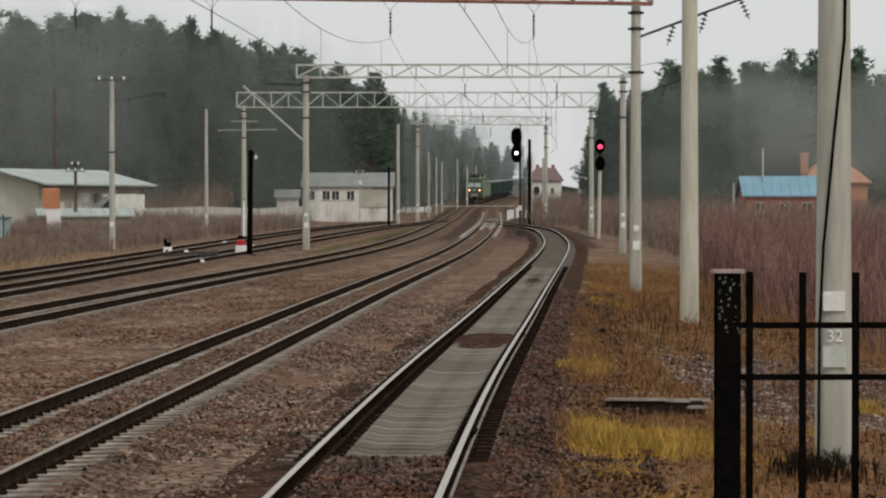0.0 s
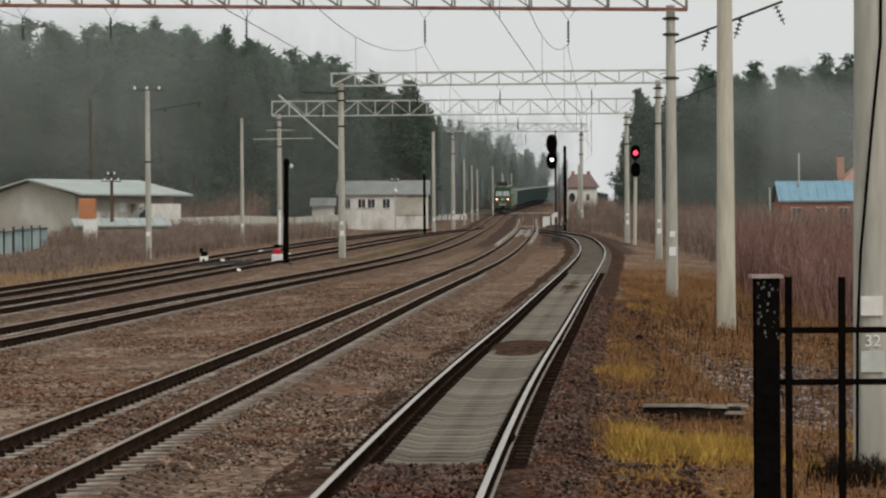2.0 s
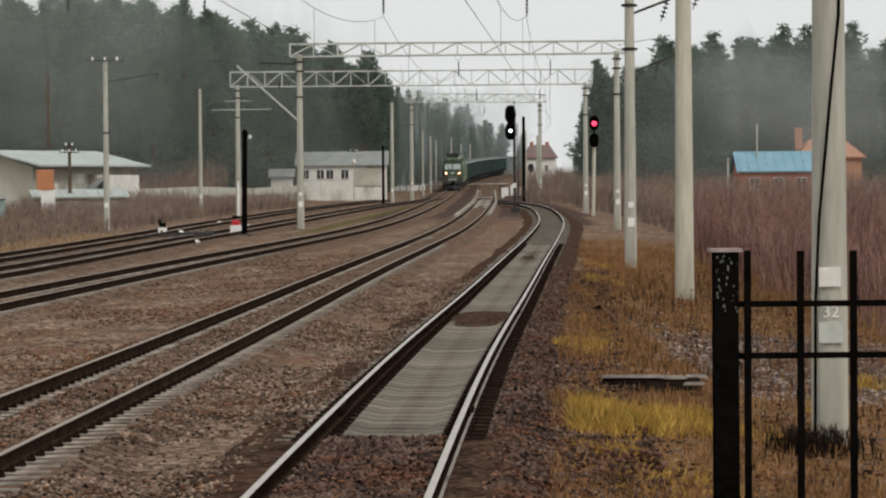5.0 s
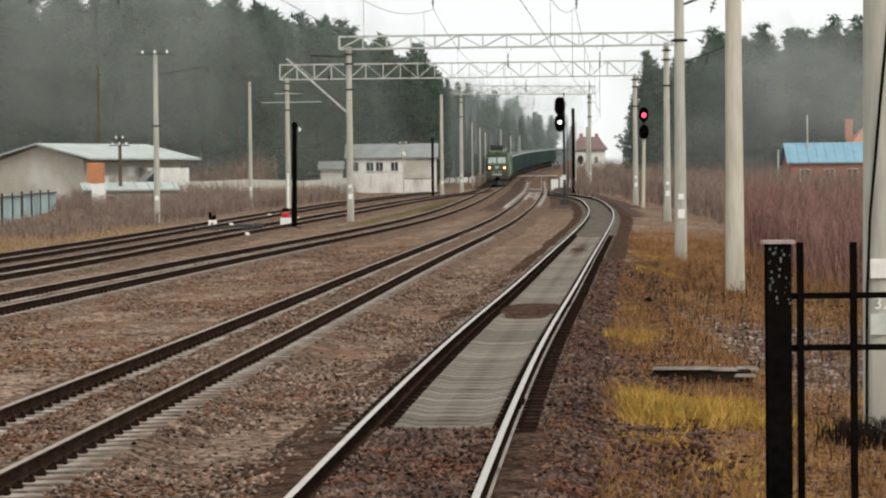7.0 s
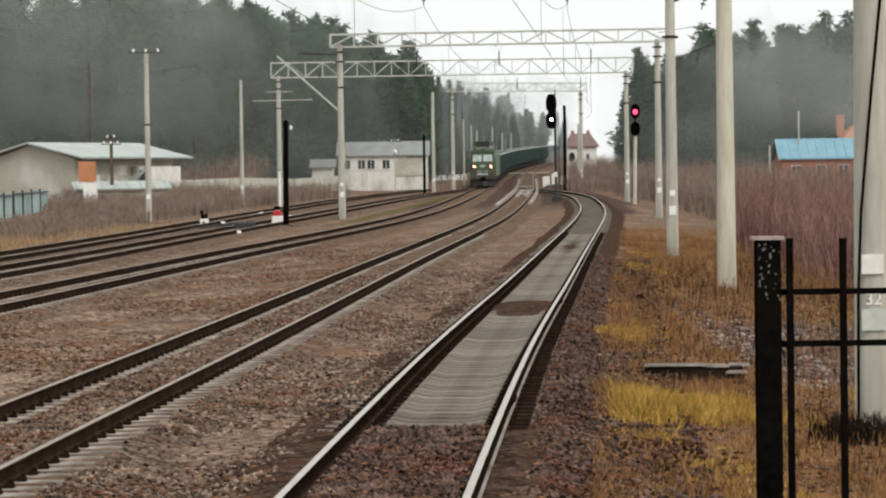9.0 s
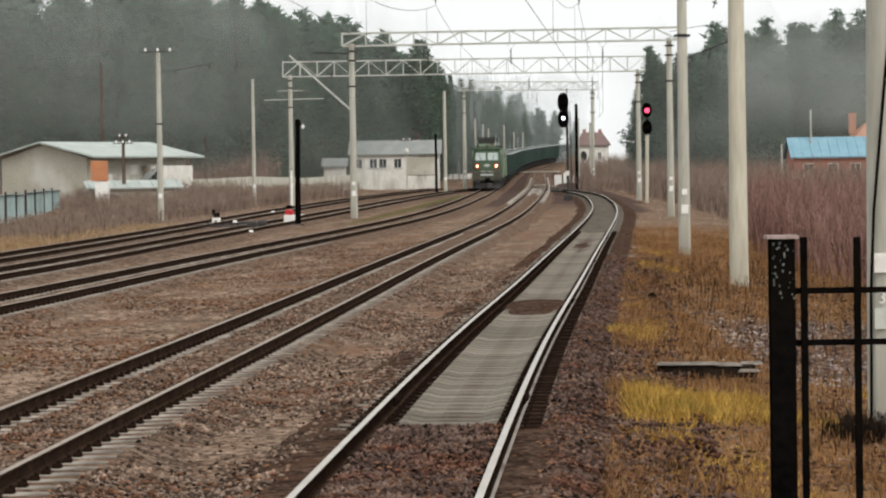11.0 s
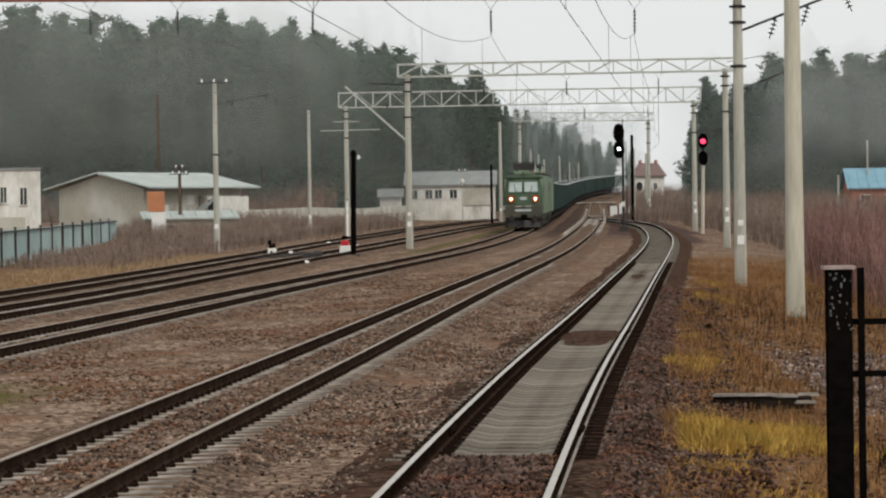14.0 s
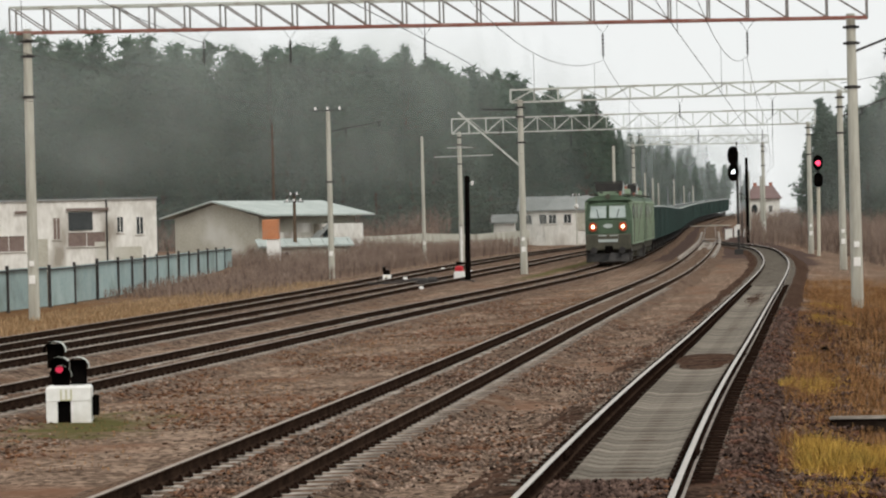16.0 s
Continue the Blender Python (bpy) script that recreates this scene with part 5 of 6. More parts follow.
    part("roof_visor", Geo(LOCO_GREEN).box((0, 0.75, 3.86), (2.9, 0.5, 0.1), chamfer=0.03), t)
    part("roof_lamp", Geo(LOCO_SKIRT).tube([(0, 0.75, 4.05), (0, 0.45, 4.05)], 0.17, 12), t)
    for y, wd in ((5.0, 1.8), (7.2, 1.5), (9.6, 1.9), (12.5, 1.6)):
        part("roof_box", Geo(LOCO_LIGHT).box((0, y, 4.33), (wd, 1.3, 0.42), chamfer=0.06), t)
    for i in range(6):
        part("roof_insulator", Geo(BRICK_RED).tube([(0.6 * (-1) ** i, 4.4 + i * 1.6, 4.1), (0.6 * (-1) ** i, 4.4 + i * 1.6, 4.3), (0.6 * (-1) ** i, 4.4 + i * 1.6, 4.75)], [0.1, 0.13, 0.07], 8), t)
    for s in (-1, 1):
        part("busbar", Geo(WAGON_TOP).tube([(s * 0.45, 3.6, 4.6), (s * 0.5, 6.5, 4.85), (s * 0.4, 9.5, 4.7), (s * 0.5, 14.5, 4.85)], 0.045, 6), t)
        part("roof_walkway", Geo(LOCO_SKIRT).box((s * 1.1, 8.5, 4.16), (0.5, 12.5, 0.06)), t)
        part("handrail", Geo(WAGON_TOP).tube([(s * 1.3, -0.02, 1.75), (s * 0.4, -0.1, 1.72), (s * 0.1, -0.1, 1.72)], 0.03, 6), t)
        part("wiper", Geo(BLACK).bar((s * 0.6, 0.02, 2.76), (s * 0.75, 0.24, 3.3), 0.03), t)
    pg = Geo(DARKSTEEL)
    for s in (-1, 1):
        pg.bar((s * 0.6, 1.6, 4.3), (s * 0.75, 3.2, 4.62), 0.06).bar((s * 0.75, 3.2, 4.62), (s * 0.8, 1.5, 4.88), 0.05).bar((s * 0.55, 1.4, 4.3), (s * 0.55, 3.0, 4.3), 0.09)
        pg.bar((-1.0, 2.2 + s * 0.25, 4.93), (1.0, 2.2 + s * 0.25, 4.93), 0.07).bar((s * 1.0, 1.95, 4.93), (s * 1.15, 1.95, 4.7), 0.05)
    pg.box((0, 2.2, 4.62), (1.7, 0.9, 0.5), top=(1.1, 1))
    part("pantograph", pg, t, "folded dark pantograph")
    part("roof_pole", Geo(WAGON_TOP).tube([(0.85, 3.2, 4.1), (0.9, 3.2, 5.0)], [0.09, 0.07], 8), t)
    for c in t.children_recursive:  # the body stands tall over its frames
        if not c.name.startswith(("wheel", "bogie", "coupler", "buffer", "plough", "step")):
            c.data.transform(Matrix.Scale(1.12, 4, (0, 0, 1)))
    return t


def wagon():
    t = thing("gondola_wagon", "dark green open goods wagon with a pale top rim", "goods wagon", group="wagons of the goods train")
    w, L = 3.1, 12.6
    part("body", Geo(WAGON).box((0, L / 2 + 0.6, 2.53), (w, L, 2.55)), t)
    part("load", Geo(COAL).box((0, L / 2 + 0.6, 3.82), (w - 0.3, L - 0.3, 0.2), top=(0.7, 0.9)), t, "dark loose load")
    for s in (-1, 1):
        part("rim", Geo(WAGON_TOP).box((s * w / 2, L / 2 + 0.6, 3.86), (0.16, L + 0.1, 0.14)), t, "pale steel rim")
        for i in range(8):
            part("side_post", Geo(WAGON).box((s * (w / 2 + 0.06), 0.85 + i * (L - 0.5) / 7, 2.53), (0.14, 0.16, 2.55)), t)
        for y in (2.2, 4.05, 9.75, 11.6):
            part("wheel", Geo(DARKSTEEL).tube([(s * 0.72, y, 0.475), (s * 0.86, y, 0.475)], 0.475, 16), t)
        for y in (3.12, 10.68):
            part("bogie_frame", Geo(DARKSTEEL).box((s * 1.0, y, 0.6), (0.18, 2.5, 0.36), top=(1, 0.6)), t)
    for y in (0.6, L + 0.6):
        part("end_rim", Geo(WAGON_TOP).box((0, y, 3.86), (w, 0.14, 0.14)), t)
    part("underframe", Geo(DARKSTEEL).box((0, L / 2 + 0.6, 1.1), (0.6, L + 1.0, 0.3)).box((0, L / 2 + 0.6, 1.22), (w - 0.2, L, 0.1)), t)
    return t


def track_table():
    ys = np.arange(60, 1040, 1.0)
    xs = THIRD(ys)
    s = np.concatenate([[0], np.cumsum(np.hypot(np.diff(xs), np.diff(ys)))])
    return ys, s


TABLE_Y, TABLE_S = track_table()


def at_arc(s):
    y = float(np.interp(s, TABLE_S, TABLE_Y))
    return on(THIRD, y)


def ride(ob, behind, length):
    """Rows for one vehicle whose front is so many metres behind the train's head."""
    rows = []
    for k in range(0, 17):
        y_head = 484.0 - 19.62 * k
        s = float(np.interp(y_head, TABLE_Y, TABLE_S)) + behind
        a, b = at_arc(s + 0.1 * length), at_arc(s + 0.9 * length)
        d = (b - a).normalized()
        o = a - d * 0.1 * length
        yaw = math.atan2(d.y, d.x) - math.pi / 2
        tilt = math.asin(d.z)
        rows.append((float(k), Matrix.Translation(o) @ Matrix.Rotation(yaw, 4, "Z") @ Matrix.Rotation(tilt, 4, "X")))
    walk(ob, rows)


loco = locomotive()
loco_rear = copy_thing(loco, Matrix())
for o in loco_rear.children_recursive:
    if o.name.startswith(("lamp_glass",)):
        o.data = o.data.copy()
        o.data.materials[0] = CABGLASS
for o in loco_rear.children_recursive:
    if o.name.startswith("headlamp"):
        o["label"] = "unlit round headlamp"
loco_rear["label"] = "rear section of the green electric locomotive"
first = wagon()
wagons = [first] + [copy_thing(first, Matrix()) for _ in range(27)]


# ---- woods ----
def pine_mesh(seed, h, spread, low):
    """Trunk with limbs, and a crown of small needle sprays; low: where the crown begins, as a part of the height."""
    r = random.Random(seed)
    tr = Geo(BARK)
    lean = [(0.25 * r.uniform(-1, 1) * k, 0.25 * r.uniform(-1, 1) * k, h * k / 5) for k in range(6)]
    tr.tube([(0, 0, -0.5)] + lean[1:], [0.22, 0.19, 0.16, 0.12, 0.08, 0.03], 7)
    verts, faces = [], []
    z = low * h
    while z < h * 1.01:
        f = (z - low * h) / (h * (1 - low))
        reach = spread * (min(1, 0.45 + f * 1.6) if f < 0.35 else (1.08 - f) ** 0.8) * r.uniform(0.65, 1.2)
        n = 5 if f < 0.85 else 3
        k0 = r.uniform(0, 6.28)
        for k in range(n):
            a = k0 + k * 6.283 / n + r.uniform(-0.5, 0.5)
            q = max(0.25, reach * r.uniform(0.55, 1.15))
            rise_ = r.uniform(-0.05, 0.35) * q
            i = min(4, int(z / h * 5))
            b = Vector(lean[i]).lerp(Vector(lean[i + 1]), z / h * 5 - i) if i < 5 else Vector(lean[5])
            e = b + Vector((math.cos(a) * q, math.sin(a) * q, rise_))
            if f < 0.8:
                tr.bar(b, e, 0.07 * (1 - f) + 0.02)
            m = int(6 + q * 6)
            for j in range(m):
                c = b.lerp(e, r.uniform(0.35, 1.08)) + Vector((r.gauss(0, 0.24), r.gauss(0, 0.24), r.gauss(0.05, 0.2)))
                for s in range(3):
                    d = Vector((r.gauss(0, 1), r.gauss(0, 1), r.gauss(0.25, 0.6))).normalized()
                    u = d.cross(Vector((r.gauss(0, 1), r.gauss(0, 1), r.gauss(0, 1)))).normalized() * r.uniform(0.07, 0.15)
                    l = r.uniform(0.3, 0.62)
                    o = len(verts)
                    verts += [c - u, c + u, c + d * l]
                    faces.append((o, o + 1, o + 2))
        z += r.uniform(0.32, 0.55) * (1.25 - 0.5 * f)
    me = bpy.data.meshes.new("crown")
    me.from_pydata([tuple(v) for v in verts], [], faces)
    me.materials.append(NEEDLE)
    return tr.mesh("trunk"), me


def bare_tree_mesh(seed, h, material):
    """A leafless crown: forked limbs and fine twigs."""
    r = random.Random(seed)
    g, tw = Geo(BARK), Geo(material)

    def grow(p, d, l, rad, depth):
        e = p + d * l
        (g if depth < 2 else tw).tube([p, p.lerp(e, 0.5) + Vector((r.gauss(0, 0.05), r.gauss(0, 0.05), 0)) * l, e], [rad, rad * 0.8, rad * 0.6], 4 if depth else 7, caps=False)
        if depth < 5:
            for _ in range(3 if depth < 4 else 4):
                nd = (d + Vector((r.gauss(0, 0.5), r.gauss(0, 0.5), r.gauss(0.12, 0.3)))).normalized()
                grow(p.lerp(e, r.uniform(0.55, 1)), nd, l * r.uniform(0.55, 0.8), max(rad * 0.55, 0.012), depth + 1)

    grow(Vector((0, 0, -0.4)), Vector((0, 0, 1)), h * 0.34, 0.02 * h * 0.7, 0)
    return g.mesh("trunk"), tw.mesh("crown")


def tree(meshes, label, group, name="pine_tree"):
    t = thing(name, label, "tree", group=group)
    part("trunk", meshes[0], t)
    part("crown", meshes[1], t)
    return t


PINES = [tree(pine_mesh(11 + i, h, s, low), "tall dark green pine in the forest edge", "pines of the forest") for i, (h, s, low) in enumerate(((23, 3.5, 0.30), (21, 3.3, 0.2), (24, 3.6, 0.40), (19, 3.3, 0.10), (22, 3.1, 0.34), (17, 3.4, 0.05)))]
rt = random.Random(21)


def plant(x, y, scale, kind=None, base=None):
    i = rt.randrange(len(PINES)) if kind is None else kind
    c = copy_thing(PINES[i], Matrix.Identity(4))
    c.matrix_world = Matrix.LocRotScale((x, y, rise(y) - 0.3 if base is None else base), Euler((rt.uniform(-0.03, 0.03), rt.uniform(-0.03, 0.03), rt.uniform(0, 6.28))), (scale * rt.uniform(0.85, 1.15), scale * rt.uniform(0.85, 1.15), scale))
    return c


BACK = []


def back_woods():
    """Crowns behind the first rows, joined: every third spray, drawn larger."""
    g = np.random.default_rng(77)
    V, Fc, o = [], [], 0
    src = []
    for t in PINES:
        me = next(c for c in t.children if c.name.startswith("crown")).data
        v = np.empty(len(me.vertices) * 3, np.float32)
        me.vertices.foreach_get("co", v)
        v = v.reshape(-1, 3, 3)[::4]
        c = v.mean(1, keepdims=True)
        src.append(c + (v - c) * 1.75)
    for x, y, s in BACK:
        v = src[g.integers(len(src))] * s * np.array([1.3, 1.3, 1.0])
        a = g.uniform(0, 6.283)
        c, q = math.cos(a), math.sin(a)
        w = np.stack([v[:, :, 0] * c - v[:, :, 1] * q + x, v[:, :, 0] * q + v[:, :, 1] * c + y, v[:, :, 2] + rise(y) - 0.3], -1)
        V.append(w.reshape(-1, 3))
    V = np.concatenate(V)
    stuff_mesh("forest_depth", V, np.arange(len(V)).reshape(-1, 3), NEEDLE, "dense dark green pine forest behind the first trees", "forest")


def along(line, rows, step, depth, size, jitter=1.6):
    """Trees in rows behind a line of (x, y, height factor)."""
    for (x0, y0, s0), (x1, y1, s1) in zip(line, line[1:]):
        L = math.hypot(x1 - x0, y1 - y0)
        n = max(1, int(L / step))
        nx, ny = -(y1 - y0) / L, (x1 - x0) / L
        for j in range(rows):
            for i in range(n if j < 1 else int(n * 1.6)):
                f = (i + rt.random() * 0.9) / (n if j < 1 else int(n * 1.6))
                k = depth * j + rt.uniform(-jitter, jitter)
                kind = 3 if (j == 0 and rt.random() < 0.35) else (5 if j == 0 and rt.random() < 0.3 else None)
                if j >= 1:
                    BACK.append((x0 + (x1 - x0) * f + nx * k, y0 + (y1 - y0) * f + ny * k, (s0 + (s1 - s0) * f) * size * rt.uniform(0.93, 1.03)))
                    continue
                plant(x0 + (x1 - x0) * f + nx * k, y0 + (y1 - y0) * f + ny * k, (s0 + (s1 - s0) * f) * size * rt.uniform(0.84, 1.0), kind)


along([(-92, 276, 1.05), (-60, 284, 1.05), (-34, 292, 0.99), (-27, 306, 1.0), (-22, 334, 1.0), (-12, 346, 0.95), (-7.5, 350, 0.87)], 4, 1.9, 5.0, 1.0)
along([(-10, 350, 0.88), (-9, 385, 0.80), (-7, 430, 0.72), (-1, 500, 0.66), (8, 590, 0.58)], 3, 2.6, 5.0, 1.0)
along([(-6, 600, 0.80), (3, 604, 0.82), (9, 606, 0.68), (14, 608, 0.60), (20, 612, 0.50)], 2, 2.4, 5.0, 1.0)
along([(19.5, 300, 0.74), (25, 292, 0.77), (40, 288, 0.80), (64, 284, 0.77)], 4, 1.8, 5.0, 1.0)
for x, y, s in ((17.6, 306, 0.62), (18.6, 301, 0.74), (19.8, 300, 0.82), (22.0, 297, 0.8), (23.5, 300, 0.78), (25.0, 304, 0.82), (21, 304, 0.75), (27, 300, 0.8)):
    plant(x, y, s, 3)
back_woods()
for i, pt in enumerate(PINES):
    pt.matrix_world = Matrix.LocRotScale((-70 + 9 * i, 312 + 2 * i, rise(312) - 0.3), Euler((0, 0, i)), None)
red_tree = tree(bare_tree_mesh(4, 9.5, TWIG_RED), "leafless reddish-brown tree at the forest edge", "", "bare_tree")
red_tree.matrix_world = pose(-8.9, 337, rise(337) - 0.3)
BARE = [tree(bare_tree_mesh(30 + i, h, TWIG), "leafless brown tree before the pines", "bare trees", "bare_tree") for i, h in enumerate((9, 7.5, 8.2))]
for i, b in enumerate(BARE):
    b.matrix_world = pose(-58 + 13 * i, 262 + 3 * i, rise(262) - 0.3, 0, 0, 40 * i)
for i in range(34):
    f = rt.random()
    c = copy_thing(rt.choice(BARE), Matrix.Identity(4))
    y = 262 + 22 * rt.random()
    s = rt.uniform(0.6, 1.05)
    c.matrix_world = Matrix.LocRotScale((-88 + 62 * f, y, rise(y) - 0.3), Euler((0, 0, rt.uniform(0, 6))), (s, s, s))


def stems(name, spots, h0, h1, material, label, thick=0.012, fork=3, seed=1, drop=0.35):
    """A thicket of thin leaning three-sided stems with side shoots."""
    g = np.random.default_rng(seed)
    n = len(spots)
    x, y = spots[:, 0], spots[:, 1]
    base = np.stack([x, y, rise_np(y) - drop], -1)
    V, Fc = [], []
    count = 0

    def shoots(p, d, l, r):
        nonlocal count
        m = len(p)
        side = np.cross(d, g.normal(size=(m, 3)))
        side /= np.linalg.norm(side, axis=1)[:, None]
        up = np.cross(d, side)
        bend = g.normal(size=(m, 3)) * 0.12 * l[:, None]
        ring = []
        for f, w in ((0, 1.0), (0.55, 0.7)):
            c = p + d * (l * f)[:, None] + bend * (f * (1 - f) * 2)
            for k in range(3):
                a = 2.094 * k
                ring.append(c + (math.cos(a) * side + math.sin(a) * up) * (r * w)[:, None])
        tip = p + d * l[:, None]
        vs = np.stack(ring + [tip], 1)
        f = np.array([(0, 1, 4), (0, 4, 3), (1, 2, 5), (1, 5, 4), (2, 0, 3), (2, 3, 5), (3, 4, 6), (4, 5, 6), (5, 3, 6)])
        Fc.append((f[None] + (np.arange(m) * 7)[:, None, None] + count).reshape(-1, 3))
        V.append(vs.reshape(-1, 3))
        count += m * 7

    h = g.uniform(h0, h1, n)
    d = np.stack([g.normal(0, 0.16, n), g.normal(0, 0.16, n), np.ones(n)], -1)
    d /= np.linalg.norm(d, axis=1)[:, None]
    shoots(base, d, h, g.uniform(0.7, 1.4, n) * thick)
    for _ in range(fork):
        f = g.uniform(0.25, 0.85, n)
        d2 = d + g.normal(0, 0.38, (n, 3))
        d2 /= np.linalg.norm(d2, axis=1)[:, None]
        shoots(base + d * (h * f)[:, None], d2, h * g.uniform(0.2, 0.5, n), g.uniform(0.5, 0.9, n) * thick * 0.7)
    return stuff_mesh(name, np.concatenate(V), np.concatenate(Fc), material, label, "shrubs")


def spots(seed, n, fx, fy):
    g = np.random.default_rng(seed)
    y = fy(g.random(n))
    return np.stack([fx(y, g.random(n)), y], -1)


def edge_right(y):
    return np.interp(y, [30, 45, 60, 80, 100, 130, 165, 210, 260], [8.2, 8.6, 9.3, 9.6, 9.8, 12.5, 14.3, 14.6, 13.6])


stems("thicket", spots(1, 5200, lambda y, u: edge_right(y) + 0.5 + u ** 1.4 * 22, lambda u: 44 + 75 * u), 1.6, 3.3, TWIG_RED, "dense leafless purple-brown thicket beside the line", 0.016, 3, 1, 0.6)
stems("thicket_far", spots(2, 5200, lambda y, u: edge_right(y) + 0.3 + u ** 1.3 * 30, lambda u: 115 + 150 * u), 1.8, 3.6, TWIG, "dense leafless brown thicket before the pines", 0.024, 3, 2, 0.6)
stems("bank_shrubs", spots(3, 5200, lambda y, u: FIFTH(np.clip(y, -30, 300)) - 5.0 - u * 9, lambda u: 128 + 140 * u), 0.5, 1.6, TWIG, "low dry brown shrubs on the bank behind the sidings", 0.02, 3, 3)
stems("yard_shrubs", spots(8, 3000, lambda y, u: -33 + 13 * u, lambda u: 184 + 26 * u), 1.0, 2.4, TWIG, "brown shrubs before the shed and the fence", 0.02, 3, 8)
stems("dead_stalks", spots(14, 1300, lambda y, u: MAIN(y) + 2.2 + 5 * u, lambda u: 26 + 60 * u ** 1.2), 0.08, 0.34, WOOD_DARK, "thin black dead stalks on the verge", 0.007, 3, 14, 0.45)
stems("verge_weeds", spots(9, 3600, lambda y, u: MAIN(y) + 2.2 + 6 * u, lambda u: 27 + 90 * u ** 1.3), 0.1, 0.45, DRYGRASS, "brown dead weeds on the verge", 0.006, 3, 9, 0.45)
stems("forest_undergrowth", spots(4, 2600, lambda y, u: -90 + 66 * u, lambda u: 268 + 30 * u), 2.0, 5.5, TWIG, "brown leafless undergrowth at the foot of the pines", 0.04, 4, 4)
stems("crossing_shrubs", spots(5, 2600, lambda y, u: 9.6 + 13 * u + (y - 270) * 0.02, lambda u: 262 + 160 * u), 1.6, 3.8, TWIG, "brown leafless shrubs round the small white house", 0.03, 3, 5)


# ---- grass, stones, leaves near the camera ----
def blades(name, xy, z, h, width, material, label, seed, lean=0.35):
    g = np.random.default_rng(seed)
    n = len(xy)
    a = g.uniform(0, 6.283, n)
    hh = h * g.uniform(0.5, 1.2, n)
    side = np.stack([np.cos(a), np.sin(a), 0 * a], -1) * (width * g.uniform(0.6, 1.3, n))[:, None]
    tip = np.stack([g.normal(0, lean, n) * hh, g.normal(0, lean, n) * hh, hh], -1)
    p = np.concatenate([xy, z[:, None]], 1)
    v = np.stack([p - side, p + side, p + tip * 0.55 + side * 0.6 + [0, 0, 0], p + tip], 1).reshape(-1, 3)
    f = (np.array([(0, 1, 2), (0, 2, 3)])[None] + (np.arange(n) * 4)[:, None, None]).reshape(-1, 3)
    return stuff_mesh(name, v, f, material, label, "grass")


def verge_height(x, y):
    right = MAIN(np.clip(y, -30, 222))
    return rise_np(y) - 0.40 + 0.08 * np.clip((right + 3.2 - x) / 1.4, 0, 1) + bumps(x, y) - 0.25 * np.clip((x - right - 2.6) / 4, 0, 1)


g0 = np.random.default_rng(12)
n = 90000
y = 21.5 + 113 * g0.random(n) ** 1.5
x = MAIN(y) + 1.85 + 7.2 * g0.random(n) ** 1.2
keep = (np.sin(x * 2.1 + 0.6 * np.sin(y * 0.7)) + np.sin(y * 0.55 + 1.3 * np.sin(x * 1.1)) + g0.normal(0, 0.7, n)) > 0.0
keep &= (((x - 6.8) / 2.4) ** 4 + ((y - 47) / 9.5) ** 4 > 1) | (g0.random(n) < 0.12)
x, y = x[keep], y[keep]
blades("dry_grass", np.stack([x, y], -1), verge_height(x, y) - 0.03, 0.13 + 0.09 * np.clip(np.sin(x * 3.1 + y * 0.8) + np.sin(y * 1.7 - x), 0, 2), 0.008, DRYGRASS, "rust-brown dry grass on the verge", 1)
n = 7000  # taller rusty tussocks by the timber
x, y = 1.75 + 2.6 * g0.random(n), 39.0 + 18 * g0.random(n)
keep = (np.sin(x * 2.7 + 1.1 * np.sin(y * 0.9)) + np.sin(y * 1.1 + x) + g0.normal(0, 0.5, n) > 0.3) & (x > MAIN(y) + 1.9)
x, y = x[keep], y[keep]
blades("rusty_tussocks", np.stack([x, y], -1), verge_height(x, y) - 0.03, 0.24 + 0 * x, 0.009, DRYGRASS, "taller rust-coloured tussocks round the timber", 8, 0.45)
tufts = [(2.3, 32.6, 0.75, 2.4, 11000, 0.25), (3.2, 33.2, 0.75, 2.3, 6000, 0.2), (2.0, 29.0, 0.5, 1.2, 1500, 0.12), (2.5, 26.0, 0.8, 2.4, 2600, 0.09), (2.75, 47.5, 0.5, 2.6, 3600, 0.17), (3.3, 50, 0.4, 2.0, 1200, 0.14), (5.2, 81, 0.7, 3.5, 2000, 0.17), (4.3, 70, 0.4, 1.6, 500, 0.12), (4.35, 31.0, 0.4, 0.8, 900, 0.16), (5.4, 36.0, 0.3, 0.8, 500, 0.2), (7.2, 42, 0.5, 1.5, 700, 0.18), (6.2, 96, 0.8, 4, 900, 0.16), (3.3, 58, 0.4, 1.5, 500, 0.13)]
tx_, ty_, th_ = [], [], []
for cx, cy, rx, ry, k, h in tufts:
    a, r = g0.uniform(0, 6.283, k), np.sqrt(g0.random(k))
    wob = 1 + 0.25 * np.sin(3 * a + cx * 9) + 0.15 * np.sin(7 * a)
    px, py = cx + rx * r * wob * np.cos(a), cy + ry * r * wob * np.sin(a)
    clump = g0.integers(0, k, max(6, k // 90))  # blades gather in small clumps
    near = clump[g0.integers(0, len(clump), k)]
    pull = 0.75 * (g0.random(k) < 0.8)
    px, py = px + (px[near] + g0.normal(0, 0.04, k) - px) * pull, py + (py[near] + g0.normal(0, 0.06, k) - py) * pull
    tx_.append(px), ty_.append(py), th_.append(h * (1.15 - 0.6 * r ** 2) * (0.7 + 0.6 * ((near * 7) % 11) / 11))
X, Y, Hh = (np.concatenate(q) for q in (tx_, ty_, th_))
blades("yellow_grass", np.stack([X, Y], -1), verge_height(X, Y) - 0.03, Hh, 0.007, YELLOWGRASS, "tufts of yellow grass on the verge", 2, 0.45)


